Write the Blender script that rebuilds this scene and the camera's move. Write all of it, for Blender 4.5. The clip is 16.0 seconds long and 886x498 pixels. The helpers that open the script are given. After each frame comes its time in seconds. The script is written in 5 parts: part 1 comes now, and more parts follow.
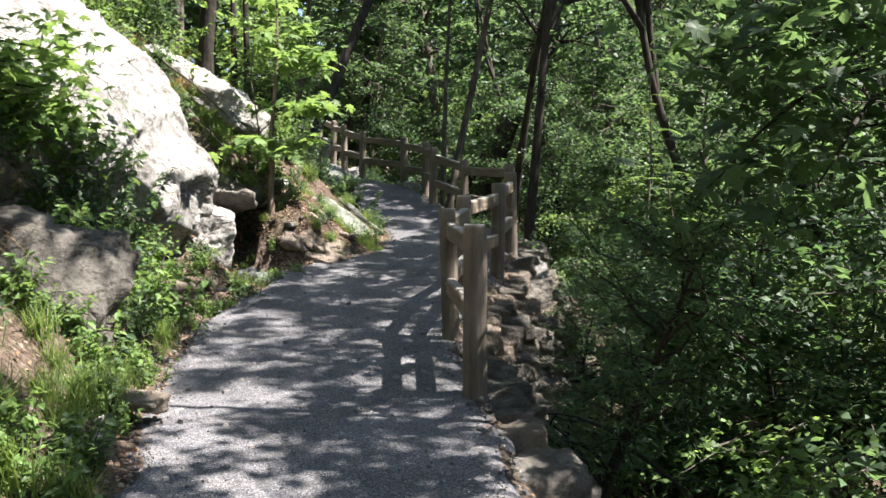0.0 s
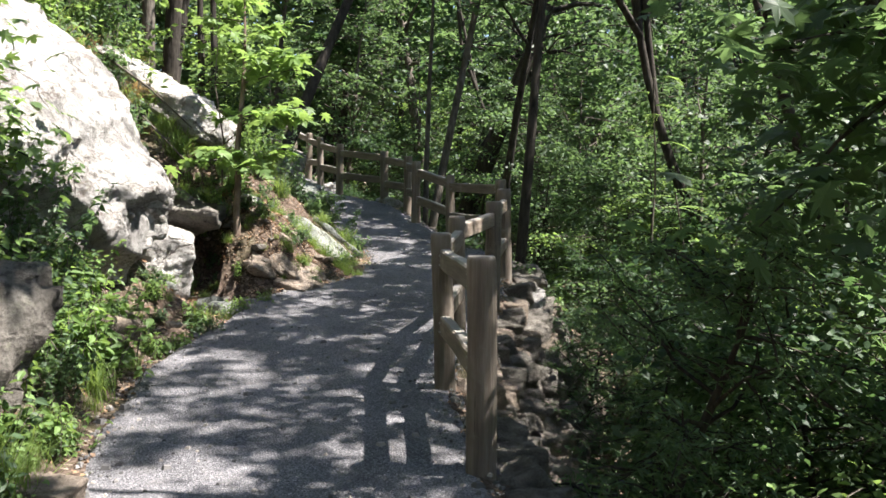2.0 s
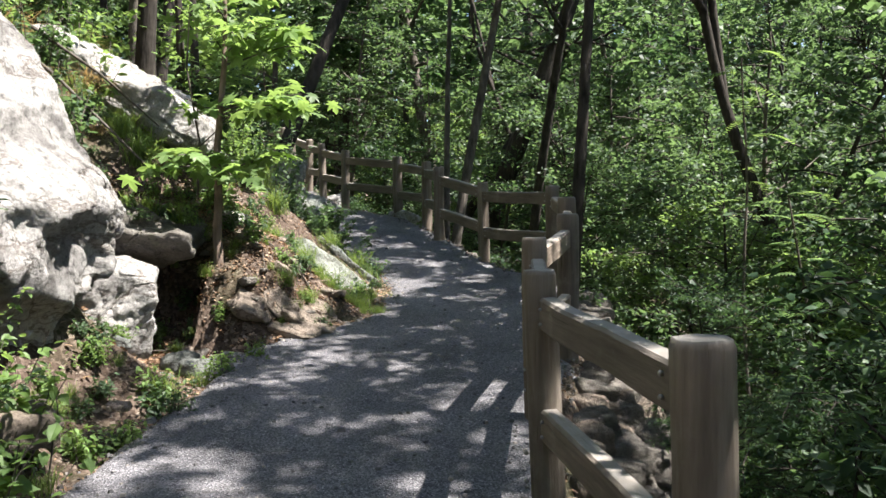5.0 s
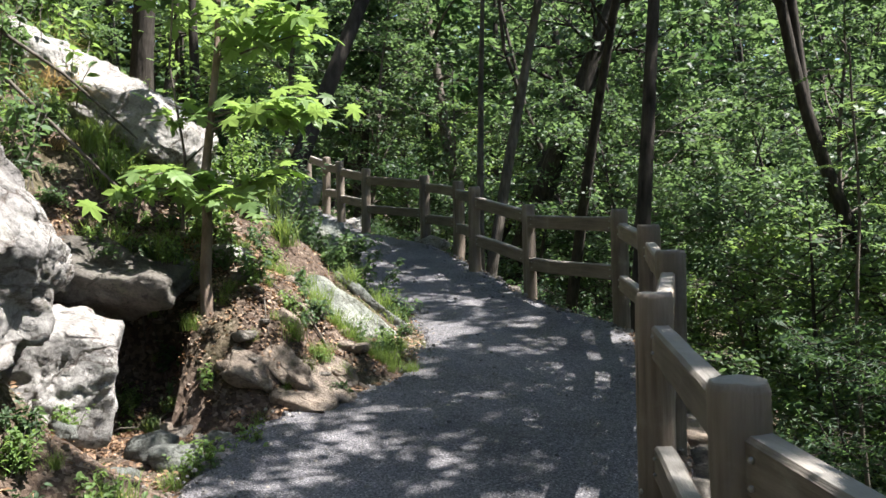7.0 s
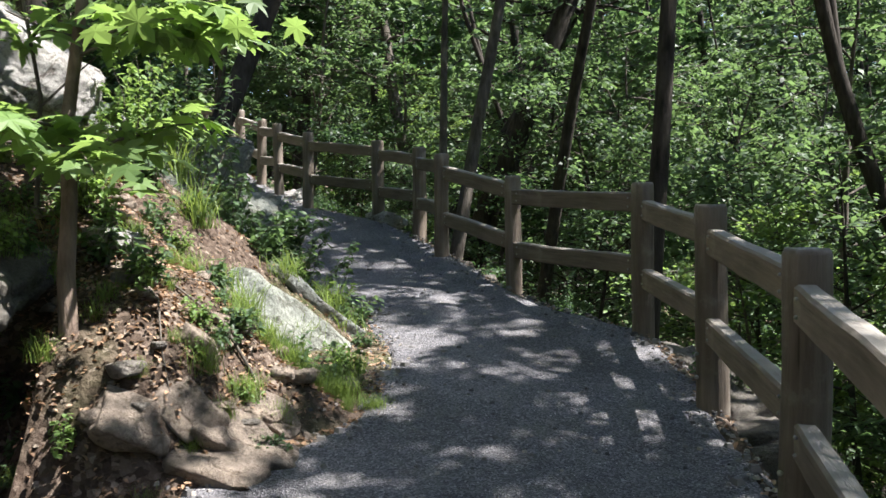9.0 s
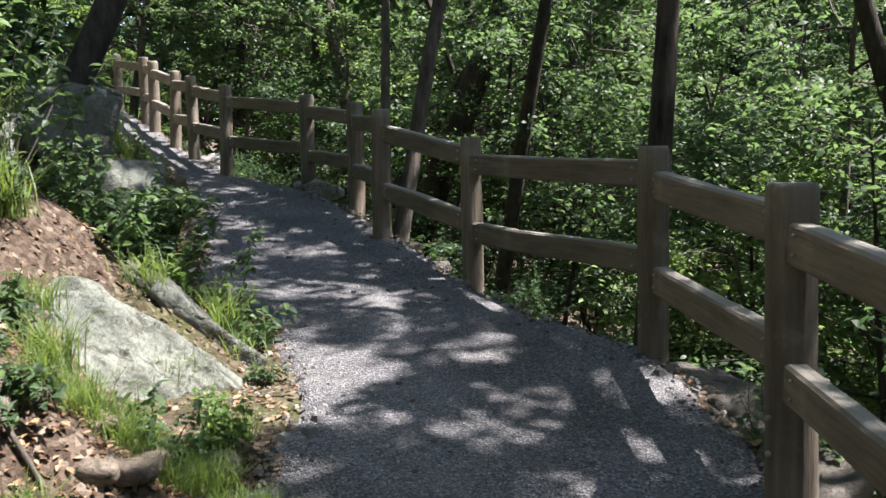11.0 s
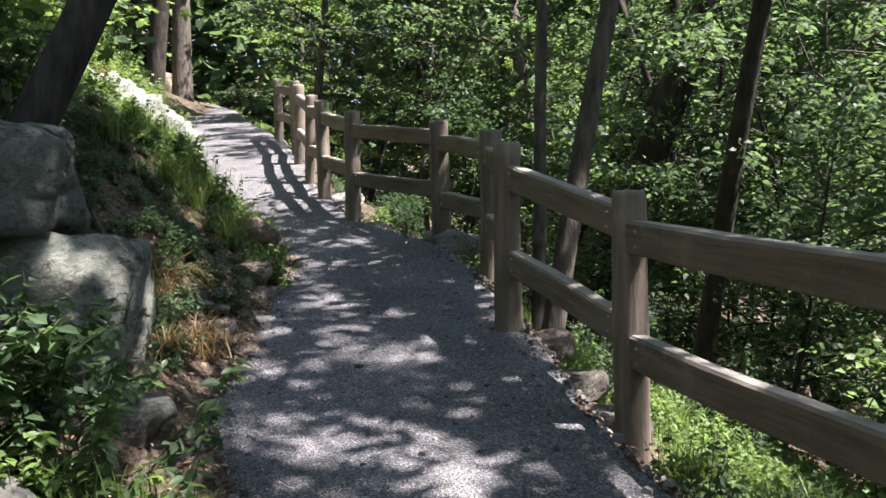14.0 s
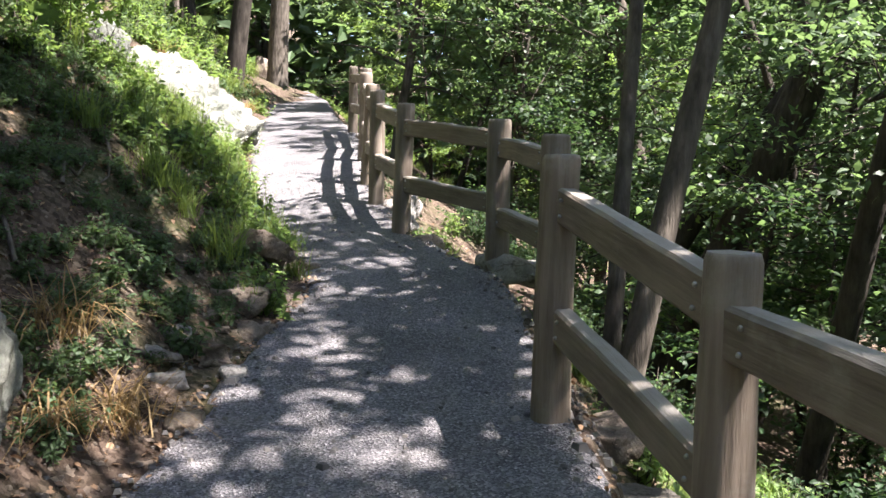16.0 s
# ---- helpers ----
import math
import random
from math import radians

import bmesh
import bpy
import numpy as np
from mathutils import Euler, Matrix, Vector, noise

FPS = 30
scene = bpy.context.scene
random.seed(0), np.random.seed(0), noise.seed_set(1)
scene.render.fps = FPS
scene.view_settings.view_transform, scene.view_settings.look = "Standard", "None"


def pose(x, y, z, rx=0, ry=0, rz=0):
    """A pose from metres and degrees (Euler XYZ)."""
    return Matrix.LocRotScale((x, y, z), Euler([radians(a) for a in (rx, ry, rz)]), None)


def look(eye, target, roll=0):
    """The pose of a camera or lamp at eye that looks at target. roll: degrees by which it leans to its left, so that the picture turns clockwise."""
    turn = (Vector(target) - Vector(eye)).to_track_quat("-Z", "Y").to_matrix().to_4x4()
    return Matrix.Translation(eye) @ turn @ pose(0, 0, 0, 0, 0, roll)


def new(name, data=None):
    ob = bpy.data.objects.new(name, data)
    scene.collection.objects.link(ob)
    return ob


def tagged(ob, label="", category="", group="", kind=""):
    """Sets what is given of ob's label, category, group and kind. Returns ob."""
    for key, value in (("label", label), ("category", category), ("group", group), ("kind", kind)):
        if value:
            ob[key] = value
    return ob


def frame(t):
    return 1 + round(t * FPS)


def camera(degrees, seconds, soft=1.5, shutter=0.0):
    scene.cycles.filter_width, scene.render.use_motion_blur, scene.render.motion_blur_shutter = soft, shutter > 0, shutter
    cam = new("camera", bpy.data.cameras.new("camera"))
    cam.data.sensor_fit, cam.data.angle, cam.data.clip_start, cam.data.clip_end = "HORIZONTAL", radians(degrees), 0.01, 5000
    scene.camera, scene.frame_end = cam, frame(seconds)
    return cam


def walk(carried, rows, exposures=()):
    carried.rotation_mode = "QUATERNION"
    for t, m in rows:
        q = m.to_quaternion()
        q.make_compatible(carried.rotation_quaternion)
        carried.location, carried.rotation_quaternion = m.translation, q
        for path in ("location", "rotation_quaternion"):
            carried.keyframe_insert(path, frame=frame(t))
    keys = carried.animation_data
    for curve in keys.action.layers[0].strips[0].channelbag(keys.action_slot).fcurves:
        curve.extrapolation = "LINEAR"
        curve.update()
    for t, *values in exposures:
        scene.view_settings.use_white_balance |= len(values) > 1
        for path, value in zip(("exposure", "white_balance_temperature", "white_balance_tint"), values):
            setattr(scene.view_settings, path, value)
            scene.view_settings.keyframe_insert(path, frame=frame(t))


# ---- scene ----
cam = camera(53.1, 16.0, shutter=0.2)
METRES, EYE, TILT, LEAN, TURN = 14.0, 1.5, -4.0, 0.0, 0.0
ROWS = [
    (0.0, 0.0, 0.0, 0.0, -0.0, 0.0, -0.0),
    (0.5, -0.0007, 0.0129, 0.0001, 0.79, -0.05, -0.06),
    (1.0, 0.0008, 0.0362, 0.0025, 1.3, -0.02, -0.3),
    (1.5, -0.0042, 0.0635, 0.0044, 0.08, -0.13, -0.44),
    (2.0, -0.0086, 0.0905, 0.0091, -1.49, 0.97, -0.04),
    (2.5, -0.0122, 0.1209, 0.0136, -1.48, 2.21, -0.5),
    (3.0, -0.0206, 0.1536, 0.0153, -2.38, 2.08, -0.26),
    (3.5, -0.0248, 0.187, 0.0163, -1.93, 1.97, 0.49),
    (6.0, -0.0412, 0.3424, 0.0334, -1.29, 1.6, 1.44),
    (6.5, -0.0437, 0.3752, 0.0385, -0.62, 2.58, 1.31),
    (7.0, -0.0488, 0.41, 0.0417, -0.26, 2.95, 1.32),
    (7.5, -0.0533, 0.4474, 0.0439, -0.48, 2.8, 0.66),
    (8.0, -0.0579, 0.484, 0.0469, -1.91, 3.05, -0.29),
    (8.5, -0.0612, 0.521, 0.0507, -3.33, 2.3, 0.84),
    (9.0, -0.0633, 0.5575, 0.0553, -4.14, 1.11, 1.02),
    (9.5, -0.0668, 0.5929, 0.0586, -6.08, 0.7, 1.78),
    (12.0, -0.0254, 0.7529, 0.0776, -7.35, -2.51, 1.4),
    (12.5, -0.0172, 0.7832, 0.082, -4.21, -2.51, 1.69),
    (13.0, -0.0098, 0.8136, 0.087, -0.71, -3.1, 1.01),
    (13.5, -0.0063, 0.8412, 0.0934, 1.61, -2.08, 1.44),
    (14.0, -0.0007, 0.8684, 0.0985, 6.14, -0.04, 1.06),
    (14.5, 0.0034, 0.8936, 0.1024, 7.21, -1.56, -0.99),
    (15.0, 0.0061, 0.9192, 0.1075, 7.55, -0.52, -0.44),
    (15.5, 0.0104, 0.9491, 0.112, 10.86, 0.95, -2.24),
    (16.0, 0.0109, 0.9786, 0.1149, 12.58, -0.34, -2.34),
]
walk(cam, [(t, pose(0, 0, EYE, TILT, LEAN, TURN) @ pose(METRES * x, METRES * y, METRES * z, 90 + pitch, roll, yaw)) for t, x, y, z, yaw, pitch, roll in ROWS],
     exposures=[(0.0, 2.14, 6350, 12), (6.0, 2.04, 6250, 12), (9.0, 1.99, 6150, 12), (12.0, 2.02, 6300, 15), (13.3, 2.05, 6300, 16), (14.6, 2.47, 6350, 18), (16.0, 2.64, 6450, 18)])

# ---- light: one high sun from the right, blue sky ----
SUN_EL, SUN_AZ = 61.0, 97.0
world = bpy.data.worlds.new("world")
scene.world = world
world.use_nodes = True
sky = world.node_tree.nodes.new("ShaderNodeTexSky")
sky.sky_type, sky.sun_disc = "NISHITA", False
sky.sun_elevation, sky.sun_rotation = radians(SUN_EL), radians(SUN_AZ)
back = world.node_tree.nodes["Background"]
back.inputs["Strength"].default_value = 0.06
world.node_tree.links.new(sky.outputs["Color"], back.inputs["Color"])
sun = new("sun", bpy.data.lights.new("sun", "SUN"))
sun.data.energy, sun.data.angle, sun.data.color = 5.0, radians(0.53), (1.0, 0.95, 0.86)
toward = Vector((math.sin(radians(SUN_AZ)) * math.cos(radians(SUN_EL)), math.cos(radians(SUN_AZ)) * math.cos(radians(SUN_EL)), math.sin(radians(SUN_EL))))
sun.matrix_world = look(toward * 60, (0, 0, 0))


# ---- materials ----
class Nodes:
    """Short hand for a material's node tree."""

    def __init__(self, name):
        self.mat = bpy.data.materials.new(name)
        self.mat.use_nodes = True
        self.tree = self.mat.node_tree
        self.bsdf = self.tree.nodes["Principled BSDF"]
        self.out = self.tree.nodes["Material Output"]
        self.coord = self.tree.nodes.new("ShaderNodeTexCoord").outputs["Object"]

    def link(self, a, b):
        self.tree.links.new(a, b)

    def noise(self, scale, detail=4.0, rough=0.55, stretch=None, coord=None):
        n = self.tree.nodes.new("ShaderNodeTexNoise")
        n.inputs["Scale"].default_value, n.inputs["Detail"].default_value, n.inputs["Roughness"].default_value = scale, detail, rough
        source = coord or self.coord
        if stretch:
            m = self.tree.nodes.new("ShaderNodeMapping")
            m.inputs["Scale"].default_value = stretch
            self.link(source, m.inputs["Vector"])
            source = m.outputs["Vector"]
        self.link(source, n.inputs["Vector"])
        return n.outputs["Fac"]

    def voronoi(self, scale, output="Distance", feature="F1"):
        n = self.tree.nodes.new("ShaderNodeTexVoronoi")
        n.feature = feature
        n.inputs["Scale"].default_value = scale
        self.link(self.coord, n.inputs["Vector"])
        return n.outputs[output]

    def ramp(self, fac, *stops):
        n = self.tree.nodes.new("ShaderNodeValToRGB")
        e = n.color_ramp.elements
        while len(e) < len(stops):
            e.new(0.5)
        for k, (place, colour) in enumerate(stops):
            e[k].position = place
            e[k].color = (*colour, 1) if isinstance(colour, tuple) else (colour, colour, colour, 1)
        self.link(fac, n.inputs["Fac"])
        return n.outputs["Color"]

    def mix(self, fac, a, b, mode="MIX"):
        n = self.tree.nodes.new("ShaderNodeMix")
        n.data_type, n.blend_type = "RGBA", mode
        for k, value in ((0, fac), (6, a), (7, b)):
            socket = n.inputs[k]
            if isinstance(value, (int, float)):
                socket.default_value = value if k == 0 else (value, value, value, 1)
            elif isinstance(value, tuple):
                socket.default_value = (*value, 1)
            else:
                self.link(value, socket)
        return n.outputs[2]

    def bump(self, height, strength, distance, normal=None):
        n = self.tree.nodes.new("ShaderNodeBump")
        n.inputs["Strength"].default_value, n.inputs["Distance"].default_value = strength, distance
        self.link(height, n.inputs["Height"])
        if normal:
            self.link(normal, n.inputs["Normal"])
        return n.outputs["Normal"]

    def done(self, colour, rough=0.8, normal=None, specular=0.3):
        if isinstance(colour, tuple):
            self.bsdf.inputs["Base Color"].default_value = (*colour, 1)
        else:
            self.link(colour, self.bsdf.inputs["Base Color"])
        if isinstance(rough, (int, float)):
            self.bsdf.inputs["Roughness"].default_value = rough
        else:
            self.link(rough, self.bsdf.inputs["Roughness"])
        self.bsdf.inputs["Specular IOR Level"].default_value = specular
        if normal:
            self.link(normal, self.bsdf.inputs["Normal"])
        return self.mat


def gravel_material():
    n = Nodes("dark_gravel")
    grain = n.voronoi(105.0, "Color")
    tone = n.ramp(grain, (0.0, (0.055, 0.053, 0.059)), (0.5, (0.132, 0.127, 0.137)), (0.85, (0.25, 0.24, 0.25)), (1.0, (0.46, 0.44, 0.44)))
    patch = n.ramp(n.noise(1.3, 5), (0.3, 0.72), (0.7, 1.18))
    colour = n.mix(1.0, tone, patch, "MULTIPLY")
    dust = n.ramp(n.noise(4.0, 6, 0.7), (0.5, 0.0), (0.75, 0.45))
    colour = n.mix(dust, colour, (0.2, 0.185, 0.17))
    normal = n.bump(n.voronoi(105.0), 0.9, 0.012)
    normal = n.bump(n.noise(14.0, 5), 0.5, 0.02, normal)
    return n.done(colour, 0.85, normal, 0.25)


def soil_material():
    n = Nodes("leaf_litter_soil")
    flakes = n.voronoi(38.0, "Color")
    litter = n.ramp(flakes, (0.0, (0.034, 0.024, 0.018)), (0.45, (0.074, 0.052, 0.039)), (0.8, (0.14, 0.105, 0.082)), (1.0, (0.29, 0.24, 0.195)))
    moss = n.ramp(n.noise(9.0, 5), (0.3, (0.02, 0.04, 0.008)), (0.7, (0.07, 0.11, 0.025)))
    where = n.ramp(n.noise(0.9, 4), (0.5, 0.0), (0.68, 0.45))
    colour = n.mix(where, litter, moss)
    normal = n.bump(n.noise(45.0, 4, 0.7), 0.9, 0.015)
    normal = n.bump(n.noise(6.0, 8, 0.65), 0.9, 0.06, normal)
    return n.done(colour, 0.92, normal, 0.15)


def rock_material(name, light, dark, stain, lichen=0.35):
    n = Nodes(name)
    base = n.ramp(n.noise(1.5, 9, 0.68), (0.36, dark), (0.56, light))
    speck = n.ramp(n.noise(40.0, 6, 0.75), (0.3, 0.6), (0.6, 1.1))
    colour = n.mix(1.0, base, speck, "MULTIPLY")
    seams = n.ramp(n.noise(0.9, 7, 0.62, (1.0, 0.7, 2.2)), (0.485, 0.0), (0.5, 0.75), (0.515, 0.0))
    colour = n.mix(seams, colour, stain)
    spots = n.ramp(n.noise(5.0, 7, 0.75), (0.58, 0.0), (0.68, lichen))
    colour = n.mix(spots, colour, (0.19, 0.2, 0.13))
    bent = n.tree.nodes.new("ShaderNodeVectorMath")
    bent.operation = "MULTIPLY_ADD"
    swirl = n.tree.nodes.new("ShaderNodeTexNoise")
    swirl.inputs["Scale"].default_value, swirl.inputs["Detail"].default_value = 2.0, 5.0
    n.link(n.coord, swirl.inputs["Vector"])
    n.link(swirl.outputs["Color"], bent.inputs[0])
    bent.inputs[1].default_value = (0.7, 0.7, 0.7)
    n.link(n.coord, bent.inputs[2])
    edge = n.tree.nodes.new("ShaderNodeTexVoronoi")
    edge.feature = "DISTANCE_TO_EDGE"
    edge.inputs["Scale"].default_value = 1.7
    n.link(bent.outputs[0], edge.inputs["Vector"])
    broken = n.ramp(n.noise(1.9, 4, 0.6), (0.48, 0.0), (0.6, 1.0))
    crack = n.mix(broken, 1.0, n.ramp(edge.outputs["Distance"], (0.0, 0.0), (0.035, 1.0)))
    colour = n.mix(n.mix(1.0, broken, n.ramp(edge.outputs["Distance"], (0.0, 0.8), (0.02, 0.0)), "MULTIPLY"), colour, stain)
    streak = n.ramp(n.noise(2.6, 6, 0.7, (1.0, 1.0, 0.3)), (0.5, 0.0), (0.68, 0.45))
    colour = n.mix(streak, colour, dark)
    pits = n.ramp(n.noise(17.0, 5, 0.7), (0.3, 0.0), (0.42, 1.0))
    colour = n.mix(1.0, colour, n.ramp(n.noise(17.0, 5, 0.7), (0.3, 0.32), (0.45, 1.0)), "MULTIPLY")
    normal = n.bump(n.noise(3.5, 10, 0.74), 1.0, 0.11)
    normal = n.bump(crack, 0.9, 0.045, normal)
    normal = n.bump(pits, 0.6, 0.012, normal)
    normal = n.bump(n.noise(26.0, 7, 0.75), 0.8, 0.012, normal)
    return n.done(colour, 0.85, normal, 0.25)


def timber_material():
    n = Nodes("weathered_brown_timber")
    grain = n.noise(24.0, 7, 0.66, (1.0, 1.0, 0.07))
    colour = n.ramp(grain, (0.28, (0.115, 0.094, 0.077)), (0.5, (0.185, 0.154, 0.129)), (0.72, (0.262, 0.226, 0.194)))
    patch = n.ramp(n.noise(2.4, 4), (0.3, 0.7), (0.7, 1.15))
    colour = n.mix(1.0, colour, patch, "MULTIPLY")
    knots = n.ramp(n.voronoi(4.0), (0.0, 0.6), (0.06, 0.0))
    colour = n.mix(knots, colour, (0.05, 0.032, 0.02))
    info = n.tree.nodes.new("ShaderNodeObjectInfo")
    colour = n.mix(1.0, colour, n.ramp(info.outputs["Random"], (0.0, (0.78, 0.76, 0.74)), (0.5, (1.0, 0.98, 0.95)), (1.0, (1.12, 1.05, 0.98))), "MULTIPLY")
    split = n.noise(46.0, 2, 0.5, (1.0, 1.0, 0.03))
    checks = n.mix(1.0, n.ramp(split, (0.29, 0.8), (0.315, 0.0)), n.ramp(n.noise(3.0, 3), (0.45, 0.0), (0.6, 1.0)), "MULTIPLY")
    colour = n.mix(checks, colour, (0.03, 0.022, 0.016))
    # Upward faces paler: silvering, and the brightness of lit tops put into the colour.
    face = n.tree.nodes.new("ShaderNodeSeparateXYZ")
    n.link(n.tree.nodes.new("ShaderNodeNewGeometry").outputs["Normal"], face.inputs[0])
    pale_top = n.mix(1.0, n.ramp(face.outputs["Z"], (0.6, 0.0), (0.9, 0.75)), n.ramp(n.noise(9.0, 5, 0.6), (0.25, 0.45), (0.6, 1.0)), "MULTIPLY")
    colour = n.mix(pale_top, colour, (0.285, 0.27, 0.25))
    stain = n.ramp(n.noise(6.0, 6, 0.7), (0.55, 0.0), (0.72, 0.4))
    colour = n.mix(stain, colour, (0.29, 0.28, 0.24))
    normal = n.bump(grain, 1.0, 0.011)
    normal = n.bump(checks, -0.6, 0.006, normal)
    return n.done(colour, 0.7, normal, 0.3)


def bark_material(name, low, high):
    n = Nodes(name)
    furrow = n.noise(14.0, 6, 0.65, (1.0, 1.0, 0.2))
    colour = n.ramp(furrow, (0.3, low), (0.7, high))
    patch = n.ramp(n.noise(3.0, 4), (0.35, 0.65), (0.7, 1.2))
    colour = n.mix(1.0, colour, patch, "MULTIPLY")
    return n.done(colour, 0.9, n.bump(furrow, 1.0, 0.03), 0.15)


def leaf_material(name, dark, light, glow, through_share=0.45, gloss=0.35):
    """Thin leaf: diffuse and translucent light, with a waxy gloss."""
    n = Nodes(name)
    island = n.tree.nodes.new("ShaderNodeNewGeometry").outputs["Random Per Island"]
    colour = n.ramp(island, (0.0, dark), (0.7, light), (1.0, tuple(1.35 * c for c in light)))
    n.done(colour, 0.5, None, gloss)
    passing = n.tree.nodes.new("ShaderNodeBsdfTranslucent")
    n.link(n.ramp(island, (0.0, tuple(0.7 * c for c in glow)), (1.0, glow)), passing.inputs["Color"])
    both = n.tree.nodes.new("ShaderNodeMixShader")
    both.inputs["Fac"].default_value = through_share
    n.link(n.bsdf.outputs[0], both.inputs[1])
    n.link(passing.outputs[0], both.inputs[2])
    n.link(both.outputs[0], n.out.inputs["Surface"])
    return n.mat


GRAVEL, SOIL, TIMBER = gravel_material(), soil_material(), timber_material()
PALE_ROCK = rock_material("pale_quartzite", (0.48, 0.457, 0.433), (0.215, 0.2, 0.19), (0.13, 0.1, 0.08), 0.5)
GREY_ROCK = rock_material("grey_green_rock", (0.24, 0.25, 0.225), (0.11, 0.115, 0.105), (0.08, 0.07, 0.06), 0.6)
BROWN_ROCK = rock_material("brown_grey_boulder", (0.19, 0.172, 0.15), (0.075, 0.067, 0.058), (0.035, 0.029, 0.024), 0.5)
SAGE_ROCK = rock_material("pale_green_rock", (0.36, 0.37, 0.32), (0.2, 0.215, 0.19), (0.1, 0.09, 0.07), 0.4)
WALL_ROCK = rock_material("weathered_wall_stone", (0.26, 0.235, 0.205), (0.12, 0.106, 0.092), (0.07, 0.055, 0.045), 0.35)
TAN_ROCK = rock_material("tan_stone", (0.34, 0.275, 0.22), (0.17, 0.138, 0.112), (0.14, 0.1, 0.07), 0.2)
BARK = bark_material("dark_bark", (0.02, 0.017, 0.0145), (0.085, 0.073, 0.062))
BARK_GREY = bark_material("grey_bark", (0.05, 0.042, 0.035), (0.19, 0.165, 0.14))
BARK_MAPLE = bark_material("maple_bark", (0.085, 0.06, 0.046), (0.25, 0.19, 0.15))
# Leaf tones carry some light too: LEAF_DARK for shaded plants, LEAF_BRIGHT for sunlit.
LEAF = leaf_material("forest_leaf", (0.026, 0.048, 0.025), (0.07, 0.116, 0.054), (0.19, 0.3, 0.1), gloss=0.38)
LEAF_DARK = leaf_material("deep_green_leaf", (0.018, 0.036, 0.02), (0.042, 0.078, 0.038), (0.11, 0.2, 0.06), gloss=0.25)
LEAF_BRIGHT = leaf_material("bright_leaf", (0.064, 0.108, 0.036), (0.138, 0.216, 0.068), (0.32, 0.47, 0.11), gloss=0.3)
GRASS = leaf_material("grass_blade", (0.06, 0.1, 0.025), (0.13, 0.19, 0.055), (0.3, 0.4, 0.08))
DRY_GRASS = leaf_material("dry_grass_blade", (0.17, 0.11, 0.05), (0.33, 0.235, 0.115), (0.38, 0.25, 0.1))
CHIP = Nodes("grey_stone_chip")
CHIP = CHIP.done(CHIP.ramp(CHIP.tree.nodes.new("ShaderNodeNewGeometry").outputs["Random Per Island"], (0.0, (0.06, 0.058, 0.06)), (0.7, (0.17, 0.16, 0.155)), (1.0, (0.36, 0.32, 0.28))), 0.85)
DRY_LEAF = leaf_material("fallen_leaf", (0.1, 0.055, 0.03), (0.28, 0.18, 0.11), (0.2, 0.1, 0.04), 0.2)


# ---- plan ----
PROFILE = [(-8, -0.3), (0, -0.15), (3, -0.06), (6.2, 0.02), (8, 0.14), (10.8, 0.38), (12.5, 0.55), (14.3, 0.75), (16, 0.94), (17.5, 1.15),
           (19, 1.35), (20.2, 1.53), (21.5, 1.72), (22.4, 1.92), (23.3, 2.1), (25.2, 2.42), (28.5, 2.98), (32, 3.5), (40, 4.6), (60, 7.0)]
LEFT = [(-8, -1.7), (0, -1.65), (4.5, -1.7), (6.5, -2.15), (8.2, -2.4), (10.3, -2.15), (11.2, -2.12), (11.8, -1.8), (12.3, -1.35), (12.7, -0.98), (14.1, -0.92), (15.2, -1.08),
        (15.8, -1.4), (16.4, -1.62), (18.1, -1.9), (19.4, -2.05), (20.7, -2.7), (21.8, -3.5), (24.0, -4.7), (28, -6.4), (32, -8.0), (40, -11.5), (60, -20)]
RIGHT = [(-8, 0.7), (0, 0.65), (4.5, 0.42), (6.1, 0.3), (8, 0.15), (9.5, 0.35), (11, 0.75), (12.6, 1.02), (13.8, 1.13), (14.4, 1.07), (15.1, 0.64), (16.2, 0.24),
         (17.5, -0.05), (18.6, -0.3), (20.0, -0.85), (21.4, -1.85), (22.4, -2.4), (23.3, -2.8), (25.2, -3.4), (28.5, -4.7), (32, -6.3), (40, -9.5), (60, -18)]


def line(table):
    a = np.array(table)
    return lambda y: np.interp(y, a[:, 0], a[:, 1])


grade, left_edge, right_edge = line(PROFILE), line(LEFT), line(RIGHT)


def wobble(x, y, s=1.0, seed=0.0):
    """Cheap smooth unevenness of about -1 to 1, for arrays."""
    x, y = np.asarray(x) * s + seed, np.asarray(y) * s - 1.7 * seed
    return (np.sin(1.3 * x + 0.7 * y + 0.4) * np.sin(0.9 * y - 0.5 * x + 1.1) + 0.6 * np.sin(2.7 * x - 1.9 * y + 2.0) * np.sin(2.3 * y + 1.2 * x)
            + 0.35 * np.sin(5.9 * x + 3.1 * y) * np.sin(5.1 * y - 3.7 * x + 0.8)) / 1.6


